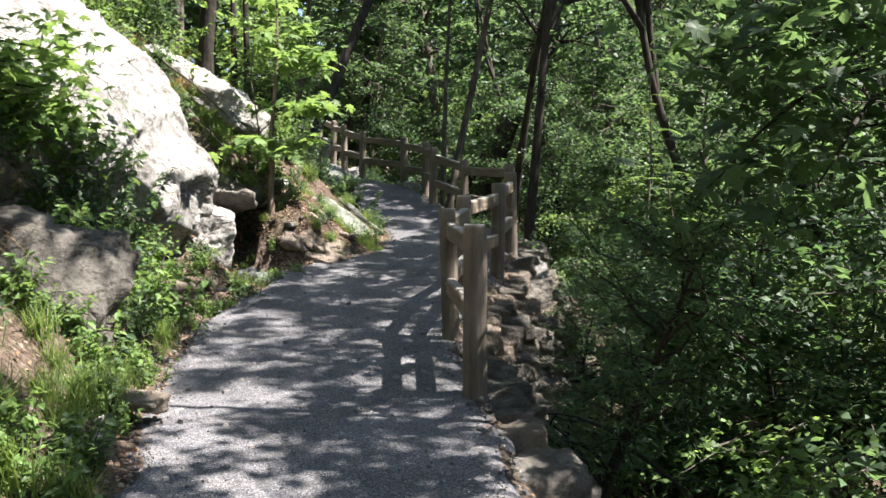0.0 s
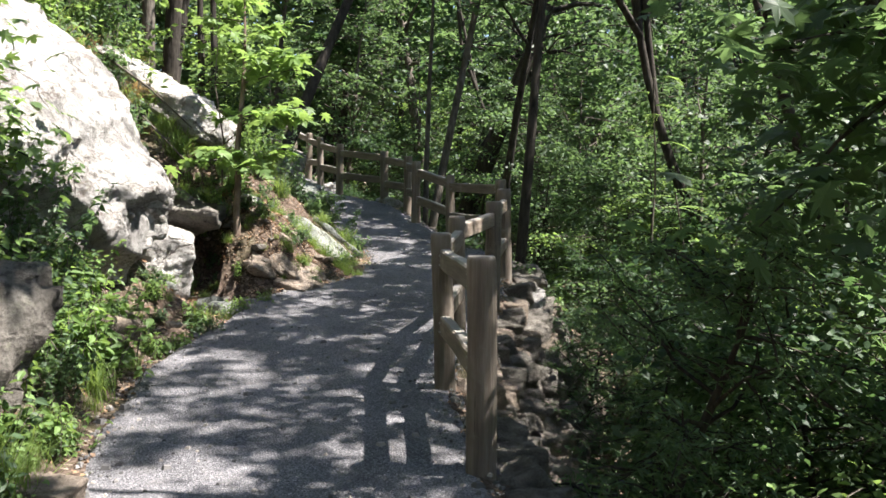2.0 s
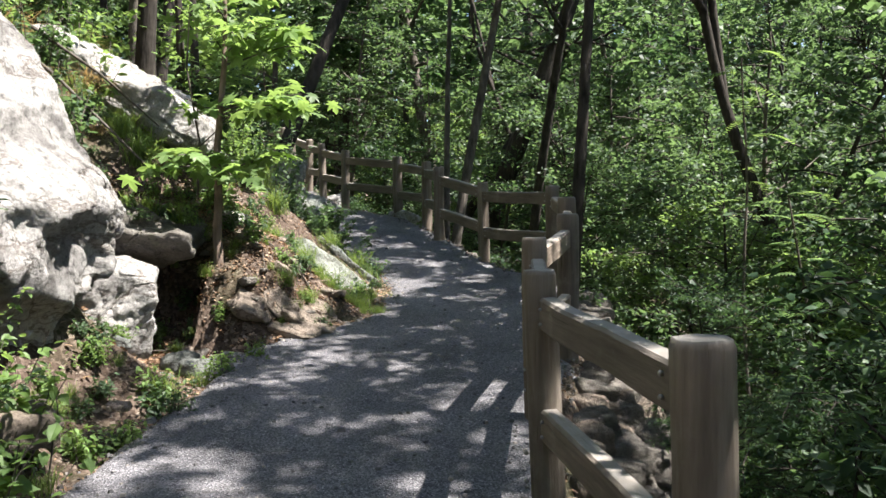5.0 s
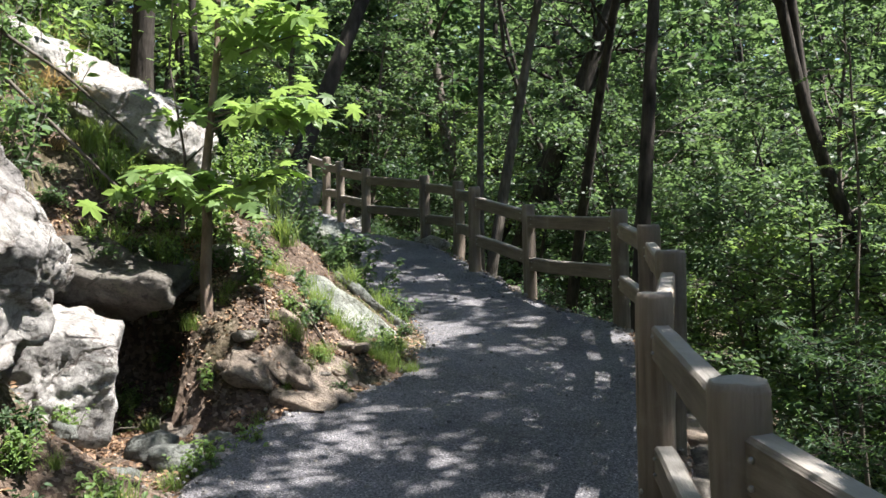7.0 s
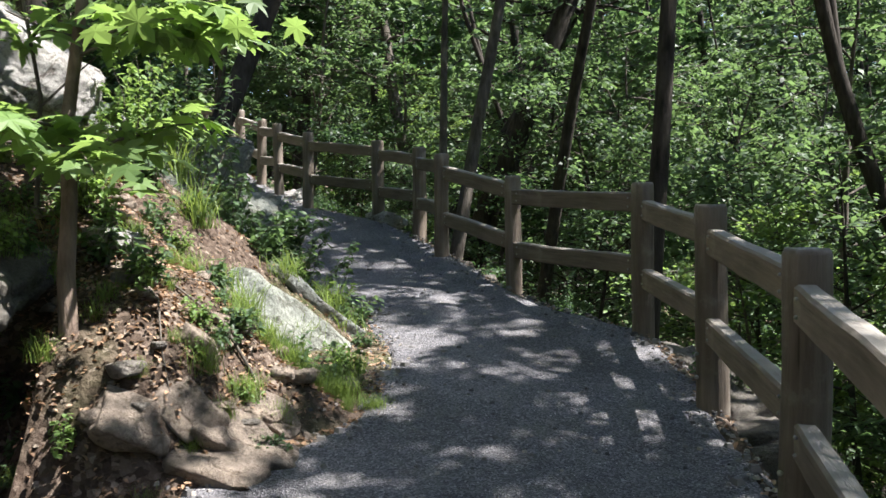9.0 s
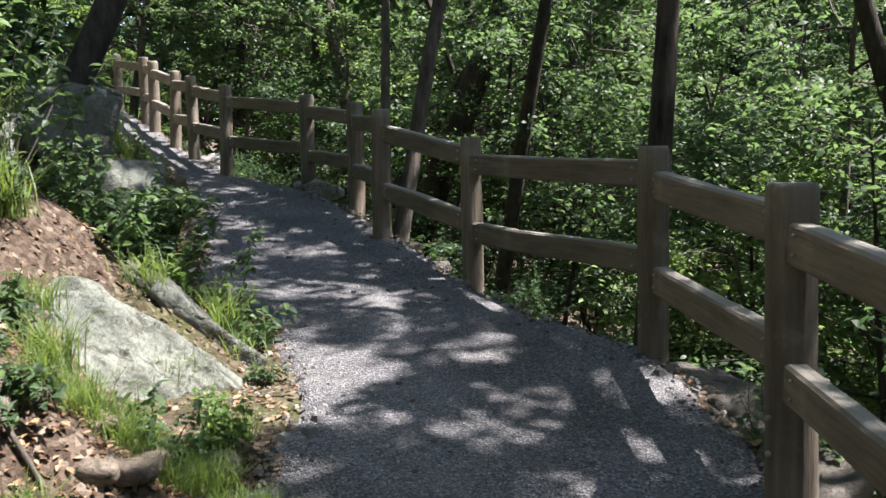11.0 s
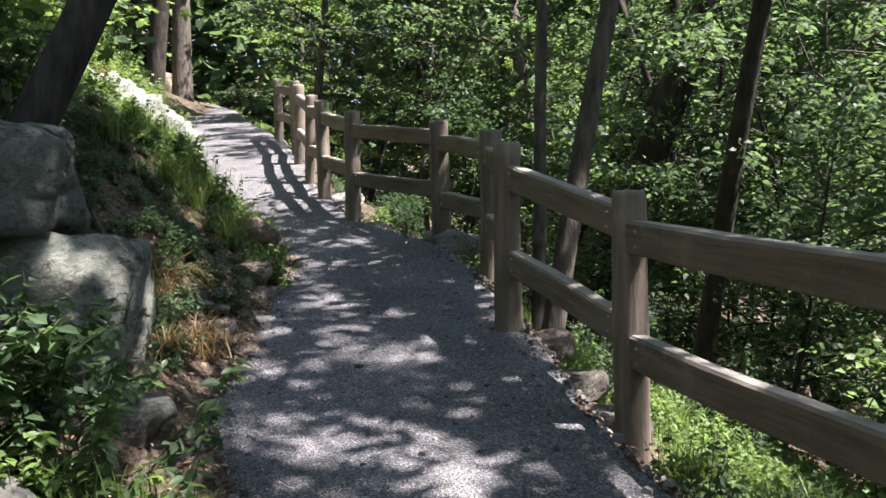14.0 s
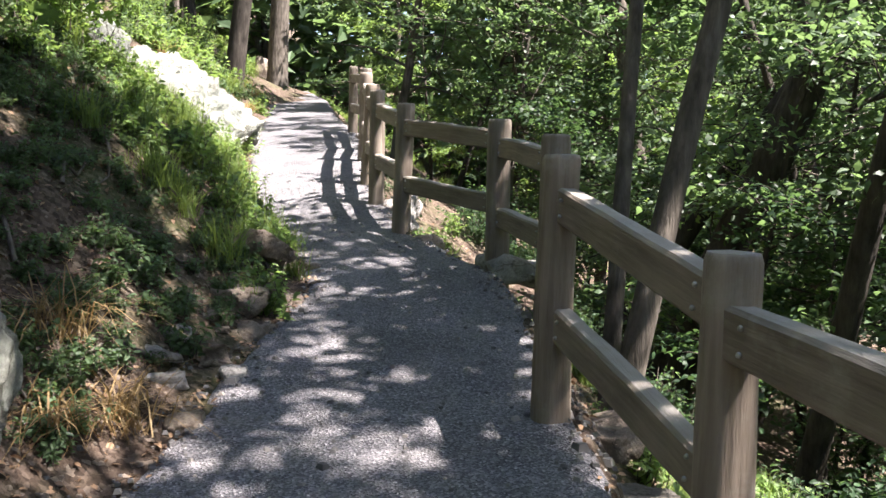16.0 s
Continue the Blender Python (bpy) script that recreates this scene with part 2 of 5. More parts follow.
def height(x, y):
    """The ground: the trail, the bank that rises beside it and the slope that falls away."""
    x, y = np.asarray(x, float), np.asarray(y, float)
    g, lo, hi = grade(y), left_edge(y), right_edge(y)
    up, down = np.maximum(lo - x, 0), np.maximum(x - hi, 0)
    u = np.maximum(up - 0.06, 0)
    bank = np.minimum(u, 0.9) * (0.8 + 0.2 * np.clip(u / 0.5, 0, 1)) + 0.7 * np.maximum(u - 0.9, 0)
    bank = np.where(u > 9, 0.9 + 0.7 * 8.1 + 0.45 * (u - 9), bank)
    walled = np.clip((13.0 - y) / 2.0, 0, 1)
    fall = (0.45 + 0.85 * walled) * np.clip(down / (0.35 + 0.5 * walled), 0, 1) + 0.6 * np.maximum(down - 0.1, 0)
    fall = np.where(down > 9, 0.45 + 0.85 * walled + 0.6 * 8.9 + 0.1 * (down - 9), fall)
    hollow = 0.85 * np.exp(-((x + 2.95) / 0.62) ** 2 - ((y - 11.2) / 0.5) ** 2) + 0.85 * np.exp(-((x + 2.55) / 0.42) ** 2 - ((y - 11.45) / 0.45) ** 2) + 0.5 * np.exp(-((x + 2.8) / 0.45) ** 2 - ((y - 11.65) / 0.3) ** 2)
    bank = bank - hollow / (1 + np.exp((y - 11.82) / 0.04))
    bank = bank - 0.95 * np.exp(-((x + 2.86) / 0.36) ** 6 - ((y - 11.85) / 0.5) ** 6)
    bank = bank - 0.75 * np.exp(-((x + 1.95) / 0.7) ** 2 - ((y - 15.15) / 0.5) ** 2)
    bank = bank + 0.24 * np.exp(-((x + 1.9) / 0.36) ** 2 - ((y - 12.15) / 0.3) ** 2) - 0.42 * np.exp(-((x + 2.72) / 0.42) ** 2 - ((y - 12.5) / 0.42) ** 2) - 0.2 * np.exp(-((x + 2.5) / 0.7) ** 2 - ((y - 13.3) / 0.6) ** 2) - 0.5 * np.exp(-((x + 1.55) / 0.5) ** 2 - ((y - 13.55) / 0.6) ** 2)
    bank = bank - 0.45 * np.exp(-((x + 2.85) / 0.55) ** 2 - ((y - 9.7) / 0.75) ** 2)
    bank = np.maximum(bank, np.where(y > 13, 0.0, -0.12))
    rough = wobble(x, y, 1.0) * 0.12 + wobble(x, y, 3.1, 2.0) * 0.045
    off = np.clip((up + down) / 0.8, 0, 1)
    return g + bank - fall + off * rough + np.clip((up + down - 6) / 10, 0, 1) * wobble(x, y, 0.25) * 1.0


def mesh_of(name, verts, faces, material, smooth=True):
    me = bpy.data.meshes.new(name)
    verts, faces = np.asarray(verts, np.float32), np.asarray(faces, np.int32)
    k = faces.shape[1]
    me.vertices.add(len(verts))
    me.vertices.foreach_set("co", verts.ravel())
    me.loops.add(faces.size)
    me.loops.foreach_set("vertex_index", faces.ravel())
    me.polygons.add(len(faces))
    me.polygons.foreach_set("loop_start", np.arange(0, faces.size, k, dtype=np.int32))
    me.polygons.foreach_set("loop_total", np.full(len(faces), k, np.int32))
    me.polygons.foreach_set("use_smooth", np.full(len(faces), smooth))
    me.update()
    me.validate()
    me.materials.append(material)
    return me


def grid_faces(rows, cols):
    a = (np.arange(rows - 1)[:, None] * cols + np.arange(cols - 1)[None]).ravel()
    return np.stack([a, a + 1, a + cols + 1, a + cols], 1)


def part(name, data, material, parent, label="", m=None):
    """One mesh object under a thing or a part; data is a bmesh or a mesh."""
    if isinstance(data, bmesh.types.BMesh):
        me = bpy.data.meshes.new(name)
        data.to_mesh(me)
        data.free()
        me.materials.append(material)
    else:
        me = data
    ob = new(name, me)
    ob.parent = parent
    if m is not None:
        ob.matrix_basis = m
    return tagged(ob, label)


def spaced(stops):
    """Grid lines from (place, step) stops."""
    out = [stops[0][0]]
    for (a, s), (b, _) in zip(stops, stops[1:]):
        n = max(1, round((b - a) / s))
        out += list(a + (b - a) * (np.arange(n) + 1) / n)
    return np.array(out)


def build_ground():
    xs = spaced([(-400, 60), (-100, 12), (-30, 2), (-10, 0.4), (-6, 0.12), (5, 0.3), (12, 1.0), (30, 10), (100, 60), (400, 60)])
    ys = spaced([(-300, 60), (-60, 10), (-12, 1.0), (-2, 0.3), (3, 0.12), (26, 0.3), (40, 1.5), (70, 10), (130, 60), (500, 60)])
    x, y = np.meshgrid(xs, ys)
    z = height(x, y)
    on = (x > left_edge(y) + 0.1) & (x < right_edge(y) - 0.1)
    z = np.where(on, z - 0.05, z)
    me = mesh_of("ground", np.stack([x, y, z], -1).reshape(-1, 3), grid_faces(len(ys), len(xs)), SOIL)
    tagged(new("ground", me), "steep wooded hillside of brown soil and leaf litter", "ground", kind="structure")


def build_path():
    ys = spaced([(-8, 0.2), (2, 0.06), (24, 0.15), (44, 0.5), (58, 1)])
    s = np.linspace(0, 1, 45)
    yy, ss = np.meshgrid(ys, s, indexing="ij")
    lo = left_edge(yy) - 0.02 + 0.09 * wobble(yy, 0 * yy, 2.3, 3.0)
    hi = right_edge(yy) + 0.02 + 0.06 * wobble(yy, 0 * yy + 4, 2.7, 1.0)
    xx = lo + (hi - lo) * ss
    edge = np.minimum(ss, 1 - ss)
    zz = grade(yy) + 0.012 + 0.014 * wobble(xx, yy, 1.9) + 0.006 * wobble(xx, yy, 6.0, 5) - 0.09 * np.clip(1 - edge / 0.06, 0, 1) ** 2
    me = mesh_of("path", np.stack([xx, yy, zz], -1).reshape(-1, 3), grid_faces(len(ys), len(s)), GRAVEL)
    tagged(new("path", me), "winding trail of dark grey crushed stone in dappled light", "path", kind="structure")


build_ground()
build_path()


# ---- rocks ----
def facet(p, size):
    """How far broken rock stands out at p: shallow scooped faces that meet in sharp ridges."""
    q = p / size
    near, centres = noise.voronoi(q)
    best = 9.0
    for d, c in zip(near, centres):
        tilt = noise.cell_vector(c * 7.3) * 2.0 - Vector((1, 1, 1))
        best = min(best, 0.4 * noise.cell(c * 5.1) + 0.55 * (q - c).dot(tilt) + 0.75 * d * d)
    return best - 0.2


def rock_mesh(name, dims, seed, material, sub=4, cuts=14, rough=0.05, keen=18.0, boxy=0.0):
    """A boulder: a many-sided block with chipped, uneven faces; boxy: how far its six sides are flattened."""
    rng = np.random.default_rng(seed)
    bm = bmesh.new()
    bmesh.ops.create_icosphere(bm, subdivisions=sub, radius=1.0)
    v = np.array([p.co[:] for p in bm.verts])
    v /= np.linalg.norm(v, axis=1)[:, None]
    planes = rng.normal(size=(cuts, 3))
    planes /= np.linalg.norm(planes, axis=1)[:, None]
    far = rng.uniform(0.66 + 0.3 * boxy, 1.0 + 0.25 * boxy, cuts)
    if boxy:
        sides = np.concatenate([np.eye(3), -np.eye(3)]) + rng.normal(0, 0.07, (6, 3))
        planes = np.concatenate([planes, sides / np.linalg.norm(sides, axis=1)[:, None]])
        far = np.concatenate([far, rng.uniform(0.78, 0.9, 6)])
    reach = np.maximum(v @ planes.T, 1e-3) / far
    r = 1.0 / (np.sum(reach ** keen, 1) + (0.75 - 0.2 * boxy) ** keen) ** (1 / keen)
    shift = Vector(rng.uniform(-50, 50, 3))
    size = np.array(dims)
    for k, p in enumerate(bm.verts):
        q = Vector(v[k] * r[k] * size)
        way = Vector(v[k] / size).normalized()
        big = noise.fractal(q * 1.5 + shift, 0.9, 2.1, 3)
        step = noise.cell(q * 2.3 + shift * 0.7 + Vector((big, big, big)) * 0.3)
        small = noise.fractal(q * 7.0 + shift, 0.7, 2.2, 5)
        near = noise.voronoi(q * 1.7 + shift + Vector((big, step, small)) * 0.25)[0]
        crack = max(0.0, 1.0 - (near[1] - near[0]) / 0.09) * min(1.0, max(0.0, -0.15 + 2.0 * noise.noise(q * 1.1 + shift * 0.3)))
        p.co = q + way * rough * (0.5 * big + 0.2 * step + 0.35 * small - 0.7 * crack + 2.2 * facet(q + shift, 5.5 * rough + 0.08))
    me = bpy.data.meshes.new(name)
    for f in bm.faces:
        f.smooth = True
    bm.to_mesh(me)
    bm.free()
    me.materials.append(material)
    return me


def rock(name, place, dims, turn, seed, material, label, category="rock", sub=4, rough=0.05, cuts=14, group="", boxy=0.0, keen=18.0):
    ob = new(name, rock_mesh(name, dims, seed, material, sub, cuts, rough, keen, boxy))
    ob.matrix_basis = pose(*place, *turn)
    return tagged(ob, label, category, group)


# ---- the rocks beside the trail ----
def build_outcrop():
    """A long pale outcrop: a sloping face, a blunt nose and an undercut foot, swept along the bank and broken by ledges and cracks."""
    side = np.array([(-3.2, 0.3), (-3.0, 0.84), (-2.79, 1.11), (-2.68, 1.4), (-2.58, 1.62), (-2.66, 1.82), (-2.88, 2.15), (-3.02, 2.5), (-3.3, 2.95), (-3.75, 3.38), (-4.3, 3.75), (-5.0, 3.8), (-5.6, 3.2), (-5.6, 1.0), (-4.6, 0.15), (-3.2, 0.3)])
    run = np.concatenate([[0], np.cumsum(np.linalg.norm(np.diff(side, axis=0), axis=1))])
    around, along = 190, 150
    face_share = run[11]
    s = np.concatenate([np.linspace(0, face_share, 150, endpoint=False), np.linspace(face_share, run[-1], 40, endpoint=False)])
    ring = np.stack([np.interp(s, run, side[:, 0]), np.interp(s, run, side[:, 1])], 1)
    core = np.array([-4.1, 1.9])
    verts = []
    for y in np.linspace(7.4, 12.0, along):
        q = (y - 9.6) / (2.22 if y < 9.6 else 2.42)
        close = max(0.02, 1 - abs(q) ** 5) ** 0.5
        shift = float(np.interp(y, (6.9, 8.2, 9.4, 10.3, 10.9, 12.0), (-0.6, -0.3, -0.12, -0.02, -0.25, -0.85)))
        tall = float(np.interp(y, (6.9, 8.0, 10.3, 12.0), (0.72, 0.93, 1.0, 0.95)))
        for x, z in ring:
            p = Vector((core[0] + (x - core[0]) * close + shift, y, core[1] + (z - core[1]) * close * tall))
            out = Vector((x - core[0], 0.35 * q, z - core[1])).normalized()
            big = noise.fractal(p * 1.1, 0.9, 2.1, 3)
            small = noise.fractal(p * 6.0, 0.75, 2.2, 5)
            bed = (0.35 * p.x + 0.25 * p.y + 0.9 * p.z) * 2.6 + 1.1 * big + 0.25 * small
            bed -= math.floor(bed)
            ledge = min(bed / 0.8, (1 - bed) / 0.2)
            low = min(1.0, max(0.25, (2.3 - p.z) / 0.8))
            near = noise.voronoi(Vector((p.x * 1.9, p.y * 1.5, p.z * 2.3)) + Vector((big, small, -big)) * 0.3)[0]
            seam = max(0.0, 1 - (near[1] - near[0]) / 0.06)
            verts.append(p + out * (0.1 * big + (0.012 + 0.014 * low) * small + 0.03 * (ledge - 0.5) + (0.1 + 0.24 * low) * facet(Vector((p.x, 0.7 * p.y, 1.3 * p.z)), 0.75) + (0.035 + 0.06 * low) * facet(p, 0.27) - 0.04 * low * seam))
    quads = []
    for k in range(along - 1):
        i = np.arange(around)
        j = (i + 1) % around
        quads.append(np.stack([k * around + i, k * around + j, (k + 1) * around + j, (k + 1) * around + i], 1))
    me = mesh_of("rock_outcrop", np.array(verts), np.concatenate(quads)[:, ::-1], PALE_ROCK)
    tagged(new("rock_outcrop", me), "large pale sunlit outcrop with rough sloping face and undercut foot", "rock")


build_outcrop()
rock("rock_slab", (-3.62, 13.95, 2.86), (0.36, 0.98, 1.2), (10, -58, -4), 5, PALE_ROCK, "broad pale slab leaning on the bank above the trail", sub=6, boxy=0.8, rough=0.08)
rock("rock_slab", (-3.1, 14.6, 2.3), (0.36, 0.9, 1.05), (6, -50, 4), 6, GREY_ROCK, "broad grey slab lying on the bank under the trees", sub=5, boxy=0.8)
rock("boulder", (-2.98, 11.0, 0.9), (0.42, 0.45, 0.4), (0, 14, 18), 7, PALE_ROCK, "pale boulder at the mouth of a small hollow", "boulder", sub=5, boxy=0.5)
# Brown-grey rock instead of pale: the overhang's shade is put into its colour.
rock("boulder", (-2.98, 11.98, 1.42), (0.62, 0.66, 0.24), (6, 14, 6), 58, BROWN_ROCK, "grey overhanging rock above a shaded hollow", "boulder", sub=5, rough=0.08, boxy=0.4, keen=26.0, cuts=18)
rock("boulder", (-3.3, 6.45, 0.5), (1.0, 0.85, 1.0), (10, 12, 15), 9, BROWN_ROCK, "grey lichened boulder at the foot of the bank", "boulder", sub=5, rough=0.13, boxy=0.2, keen=24.0)
rock("leaning_rock", (-1.54, 13.9, 0.76), (0.74, 0.22, 0.36), (-24, 42, 22), 21, SAGE_ROCK, "wedge of grey-green rock leaning beside the trail", sub=5, cuts=10, boxy=0.8, rough=0.04)
rock("boulder", (-2.68, 15.98, 1.3), (1.05, 0.42, 0.72), (-4, 2, 4), 14, SAGE_ROCK, "squared grey-green boulder set in the bank", "boulder", sub=6, cuts=9, boxy=0.9, rough=0.06)
rock("boulder", (-1.9, 15.85, 0.93), (0.26, 0.25, 0.28), (0, 10, 30), 39, GREY_ROCK, "rough grey foot of a squared boulder", "boulder", sub=5, boxy=0.4, rough=0.07)
rock("leaning_rock", (-1.5, 14.4, 0.98), (0.6, 0.16, 0.2), (0, 34, 8), 40, GREY_ROCK, "low sunlit ridge of rock behind a leaning wedge", sub=5, boxy=0.6)
rock("boulder", (-2.6, 15.9, 2.12), (0.66, 0.5, 0.27), (0, 8, 20), 15, GREY_ROCK, "grey block resting above a squared boulder", "boulder", sub=5, boxy=0.5)
rock("rock_slab", (-6.18, 25.3, 3.17), (0.5, 1.6, 1.2), (8, -50, 14), 16, SAGE_ROCK, "long pale sunlit rock slope beside the upper trail", sub=6, boxy=0.3, rough=0.22, keen=30.0)
rock("rock_slab", (-6.0, 23.9, 2.75), (0.5, 0.6, 0.42), (10, -30, 40), 18, SAGE_ROCK, "pale sunlit rock at the foot of the upper bank", sub=5, boxy=0.5, rough=0.1, keen=30.0)
rock("boulder", (-16.0, 50.0, 6.5), (0.6, 0.6, 0.95), (0, 8, 20), 19, TAN_ROCK, "tan boulder where the trail bends away", "boulder", sub=4, boxy=0.5)
rock("boulder", (-6.0, 22.0, 3.35), (0.85, 0.8, 0.48), (0, -10, 20), 17, GREY_ROCK, "broad grey boulder on top of the bank", "boulder", sub=5, boxy=0.6)

for k, (x, y, dims, turn) in enumerate(((-2.0, 11.9, (0.2, 0.15, 0.08), (0, 0, 25)), (-1.79, 12.04, (0.17, 0.14, 0.08), (0, 0, -20)), (-1.63, 12.1, (0.2, 0.15, 0.08), (2, 0, 10)), (-1.64, 11.92, (0.22, 0.15, 0.07), (0, 0, -12)),
                                        (-1.46, 12.15, (0.17, 0.2, 0.07), (2, 0, 15)), (-1.8, 12.33, (0.12, 0.1, 0.07), (3, 0, 40)), (-1.47, 12.42, (0.18, 0.14, 0.07), (3, 0, 15)), (-1.32, 12.3, (0.12, 0.16, 0.06), (0, 0, -10)))):
    slope_x, slope_y = (float(height(x + 0.15, y) - height(x - 0.15, y)) / 0.3, float(height(x, y + 0.15) - height(x, y - 0.15)) / 0.3)
    lie = (0.8 * math.degrees(math.atan(slope_y)) + turn[0] - 4, -0.8 * math.degrees(math.atan(slope_x)), turn[2])
    rock("ledge_stone", (x, y, float(height(x, y)) - 0.035), (1.15 * dims[0], 1.2 * dims[1], dims[2]), lie, 260 + k, TAN_ROCK, "flat tan ledge of bedrock beside the trail", "rock", sub=4, rough=0.035, boxy=1.0, keen=50.0, group="rock ledges beside the trail")
for k, (x, y, dims, turn) in enumerate(((-2.24, 18.7, (0.26, 0.3, 0.08), (6, 14, 12)), (-2.42, 19.4, (0.24, 0.3, 0.09), (-4, 16, 60)), (-2.02, 17.9, (0.18, 0.22, 0.05), (3, 8, 50)))):
    rock("ledge_stone", (x, y, float(height(x, y)) - 0.02), dims, turn, 280 + k, TAN_ROCK, "low tan ledge of bedrock at the foot of the bank", "rock", sub=4, rough=0.05, boxy=0.7, keen=30.0, group="rock ledges beside the trail")
# stones along the edges
STONES = [((-1.92, 5.5, 0.14), 0.16, TAN_ROCK, "small orange-tan stone at the trail's edge"), ((-2.15, 5.2, 0.08), 0.2, PALE_ROCK, "pale stone half sunk at the trail's edge"),
          ((-2.5, 5.0, 0.2), 0.28, PALE_ROCK, "pale stone among grass and weeds"), ((-2.0, 4.9, 0.05), 0.12, PALE_ROCK, "pale stone at the trail's edge"),
          ((-1.3, 4.55, -0.02), 0.05, TAN_ROCK, "small flat pebble lying on the trail"),
          ((-2.66, 8.5, 0.5), 0.27, TAN_ROCK, "pinkish stone at the foot of the outcrop"), ((-2.4, 9.5, 0.4), 0.09, TAN_ROCK, "tan stone at the foot of the outcrop"),
          ((-1.4, 12.75, 0.6), 0.15, TAN_ROCK, "tan stone at the trail's edge"),
          ((-1.85, 12.9, 0.88), 0.18, PALE_ROCK, "pale stone in bare soil"),
          ((-2.3, 12.75, float(height(-2.3, 12.75)) + 0.02), 0.14, PALE_ROCK, "pale stone in bare soil"), ((-2.2, 13.3, 1.3), 0.16, PALE_ROCK, "pale stone in bare soil"), ((-2.6, 12.6, 1.4), 0.12, TAN_ROCK, "tan stone in bare soil"),
          # The first stone stands for a small patch of sun on the trail.
          ((-0.43, 17.37, 1.12), 0.085, PALE_ROCK, "small white flat stone standing for a sun patch on the dark trail"), ((0.05, 17.95, 0.98), 0.17, TAN_ROCK, "pale stone at the foot of a fence post"),
          ((0.2, 17.3, 0.86), 0.2, WALL_ROCK, "pale stone at the trail's outer edge"), ((0.4, 16.9, 0.74), 0.18, WALL_ROCK, "tan stone at the trail's outer edge"),
          ((-0.78, 20.32, 1.5), 0.26, PALE_ROCK, "pale block under a fence post"), ((-2.35, 22.6, 1.86), 0.3, PALE_ROCK, "pale rounded stone beside a fence post"),
          ((-1.75, 21.6, 1.58), 0.18, TAN_ROCK, "squared stone at the trail's outer edge"), ((-2.2, 22.1, 1.75), 0.2, PALE_ROCK, "pale stone at the trail's outer edge"),
          ((1.3, 14.05, 0.5), 0.42, WALL_ROCK, "large squared stone block under a fence post"), ((1.25, 12.55, 0.28), 0.36, PALE_ROCK, "pale rough stone below a fence post"),
          ((1.15, 13.4, 0.35), 0.26, TAN_ROCK, "tan stone at the trail's outer edge"), ((0.75, 15.3, 0.6), 0.18, TAN_ROCK, "tan stone at the trail's outer edge"),
          ((-2.0, 17.4, 1.2), 0.14, PALE_ROCK, "pale stone at the foot of the bank")]
for k, (place, size, stone_stuff, words) in enumerate(STONES):
    flat = 0.3 if size < 0.1 else 0.5
    rock("stone", place, (size * 1.15, size * 0.9, size * flat), (5 * math.sin(k), 7 * math.cos(2 * k), 47 * k), 200 + k, stone_stuff, words, "stone", sub=4, rough=0.16 * size, group="stones along the trail", boxy=0.8, keen=40.0)


def build_wall():
    """A battered dry wall of rough stones under the trail's outer edge."""
    wall = tagged(new("retaining_wall"), "dry-stone retaining wall of rough grey stones", "wall", kind="structure")
    rng = random.Random(3)
    shapes = [rock_mesh("stone", (1, 1, 1), 300 + k, WALL_ROCK if k % 4 else TAN_ROCK, 4, 10, 0.075, 60.0, 1.0) for k in range(8)]
    for row in range(6):
        y = 4.3 + 0.1 * row
        while y < 13.2:
            s = rng.uniform(0.13, 0.24)
            y += s * 0.95
            down = 0.17 + 0.16 * row + rng.uniform(-0.04, 0.04)
            z = float(grade(y)) - 0.17 - 0.22 * row + rng.uniform(-0.05, 0.05)
            m = pose(float(right_edge(y)) + down, y, z, rng.uniform(-15, 15), rng.uniform(-15, 15), rng.uniform(0, 360)) @ Matrix.Diagonal((s * 1.1, s * 0.95, s * 0.75, 1))
            part("stone", rng.choice(shapes), None, wall, m=m)
            y += s * 0.95


# ---- the fence ----
POSTS = [(0.21, 6.19, 1.24), (0.06, 7.93, 1.31), (0.24, 9.48, 1.41), (0.67, 10.99, 1.55), (0.96, 12.64, 1.71), (1.08, 14.29, 1.87), (0.39, 16.14, 1.99), (-0.18, 17.52, 2.28),
         (-0.37, 19.0, 2.45), (-0.87, 20.2, 2.62), (-1.93, 21.4, 2.84), (-2.47, 22.38, 3.06), (-2.87, 23.35, 3.23), (-3.5, 25.15, 3.58), (-3.85, 26.3, 3.78), (-4.8, 28.5, 4.11)]


def post_bmesh(radius, tall, seed):
    """A round log post, barely tapered, with an uneven skin and an eased flat top."""
    rng = random.Random(seed)
    bm = bmesh.new()
    rings, around = [], 20
    levels = [0.0, 0.12, 0.25, 0.4, 0.55, 0.7, 0.85, 0.95, 0.985, 1.0]
    shift = Vector((seed * 3.1, seed * 1.7, 0))
    for k, s in enumerate(levels):
        r = radius * (1.04 - 0.06 * s) * (0.9 if k == len(levels) - 1 else 1.0)
        bend = Vector((0.012 * math.sin(2.4 * s + seed), 0.012 * math.sin(3.1 * s + 2 * seed), 0))
        ring = []
        for a in range(around):
            w = 2 * math.pi * a / around
            q = Vector((math.cos(w), math.sin(w), 0))
            rr = r * (1 + 0.07 * noise.noise(q * 1.3 + Vector((0, 0, s * 2.5)) + shift) + 0.02 * noise.noise(q * 5 + Vector((0, 0, s * 9)) + shift))
            z = tall * s + (0.006 * noise.noise(q * 2 + shift) if k >= len(levels) - 2 else 0)
            ring.append(bm.verts.new(q * rr + bend + Vector((0, 0, z))))
        rings.append(ring)
    for lo, hi in zip(rings, rings[1:]):
        for a in range(around):
            bm.faces.new((lo[a], lo[(a + 1) % around], hi[(a + 1) % around], hi[a])).smooth = True
    bm.faces.new(rings[-1])
    bm.faces.new(rings[0][::-1])
    return bm


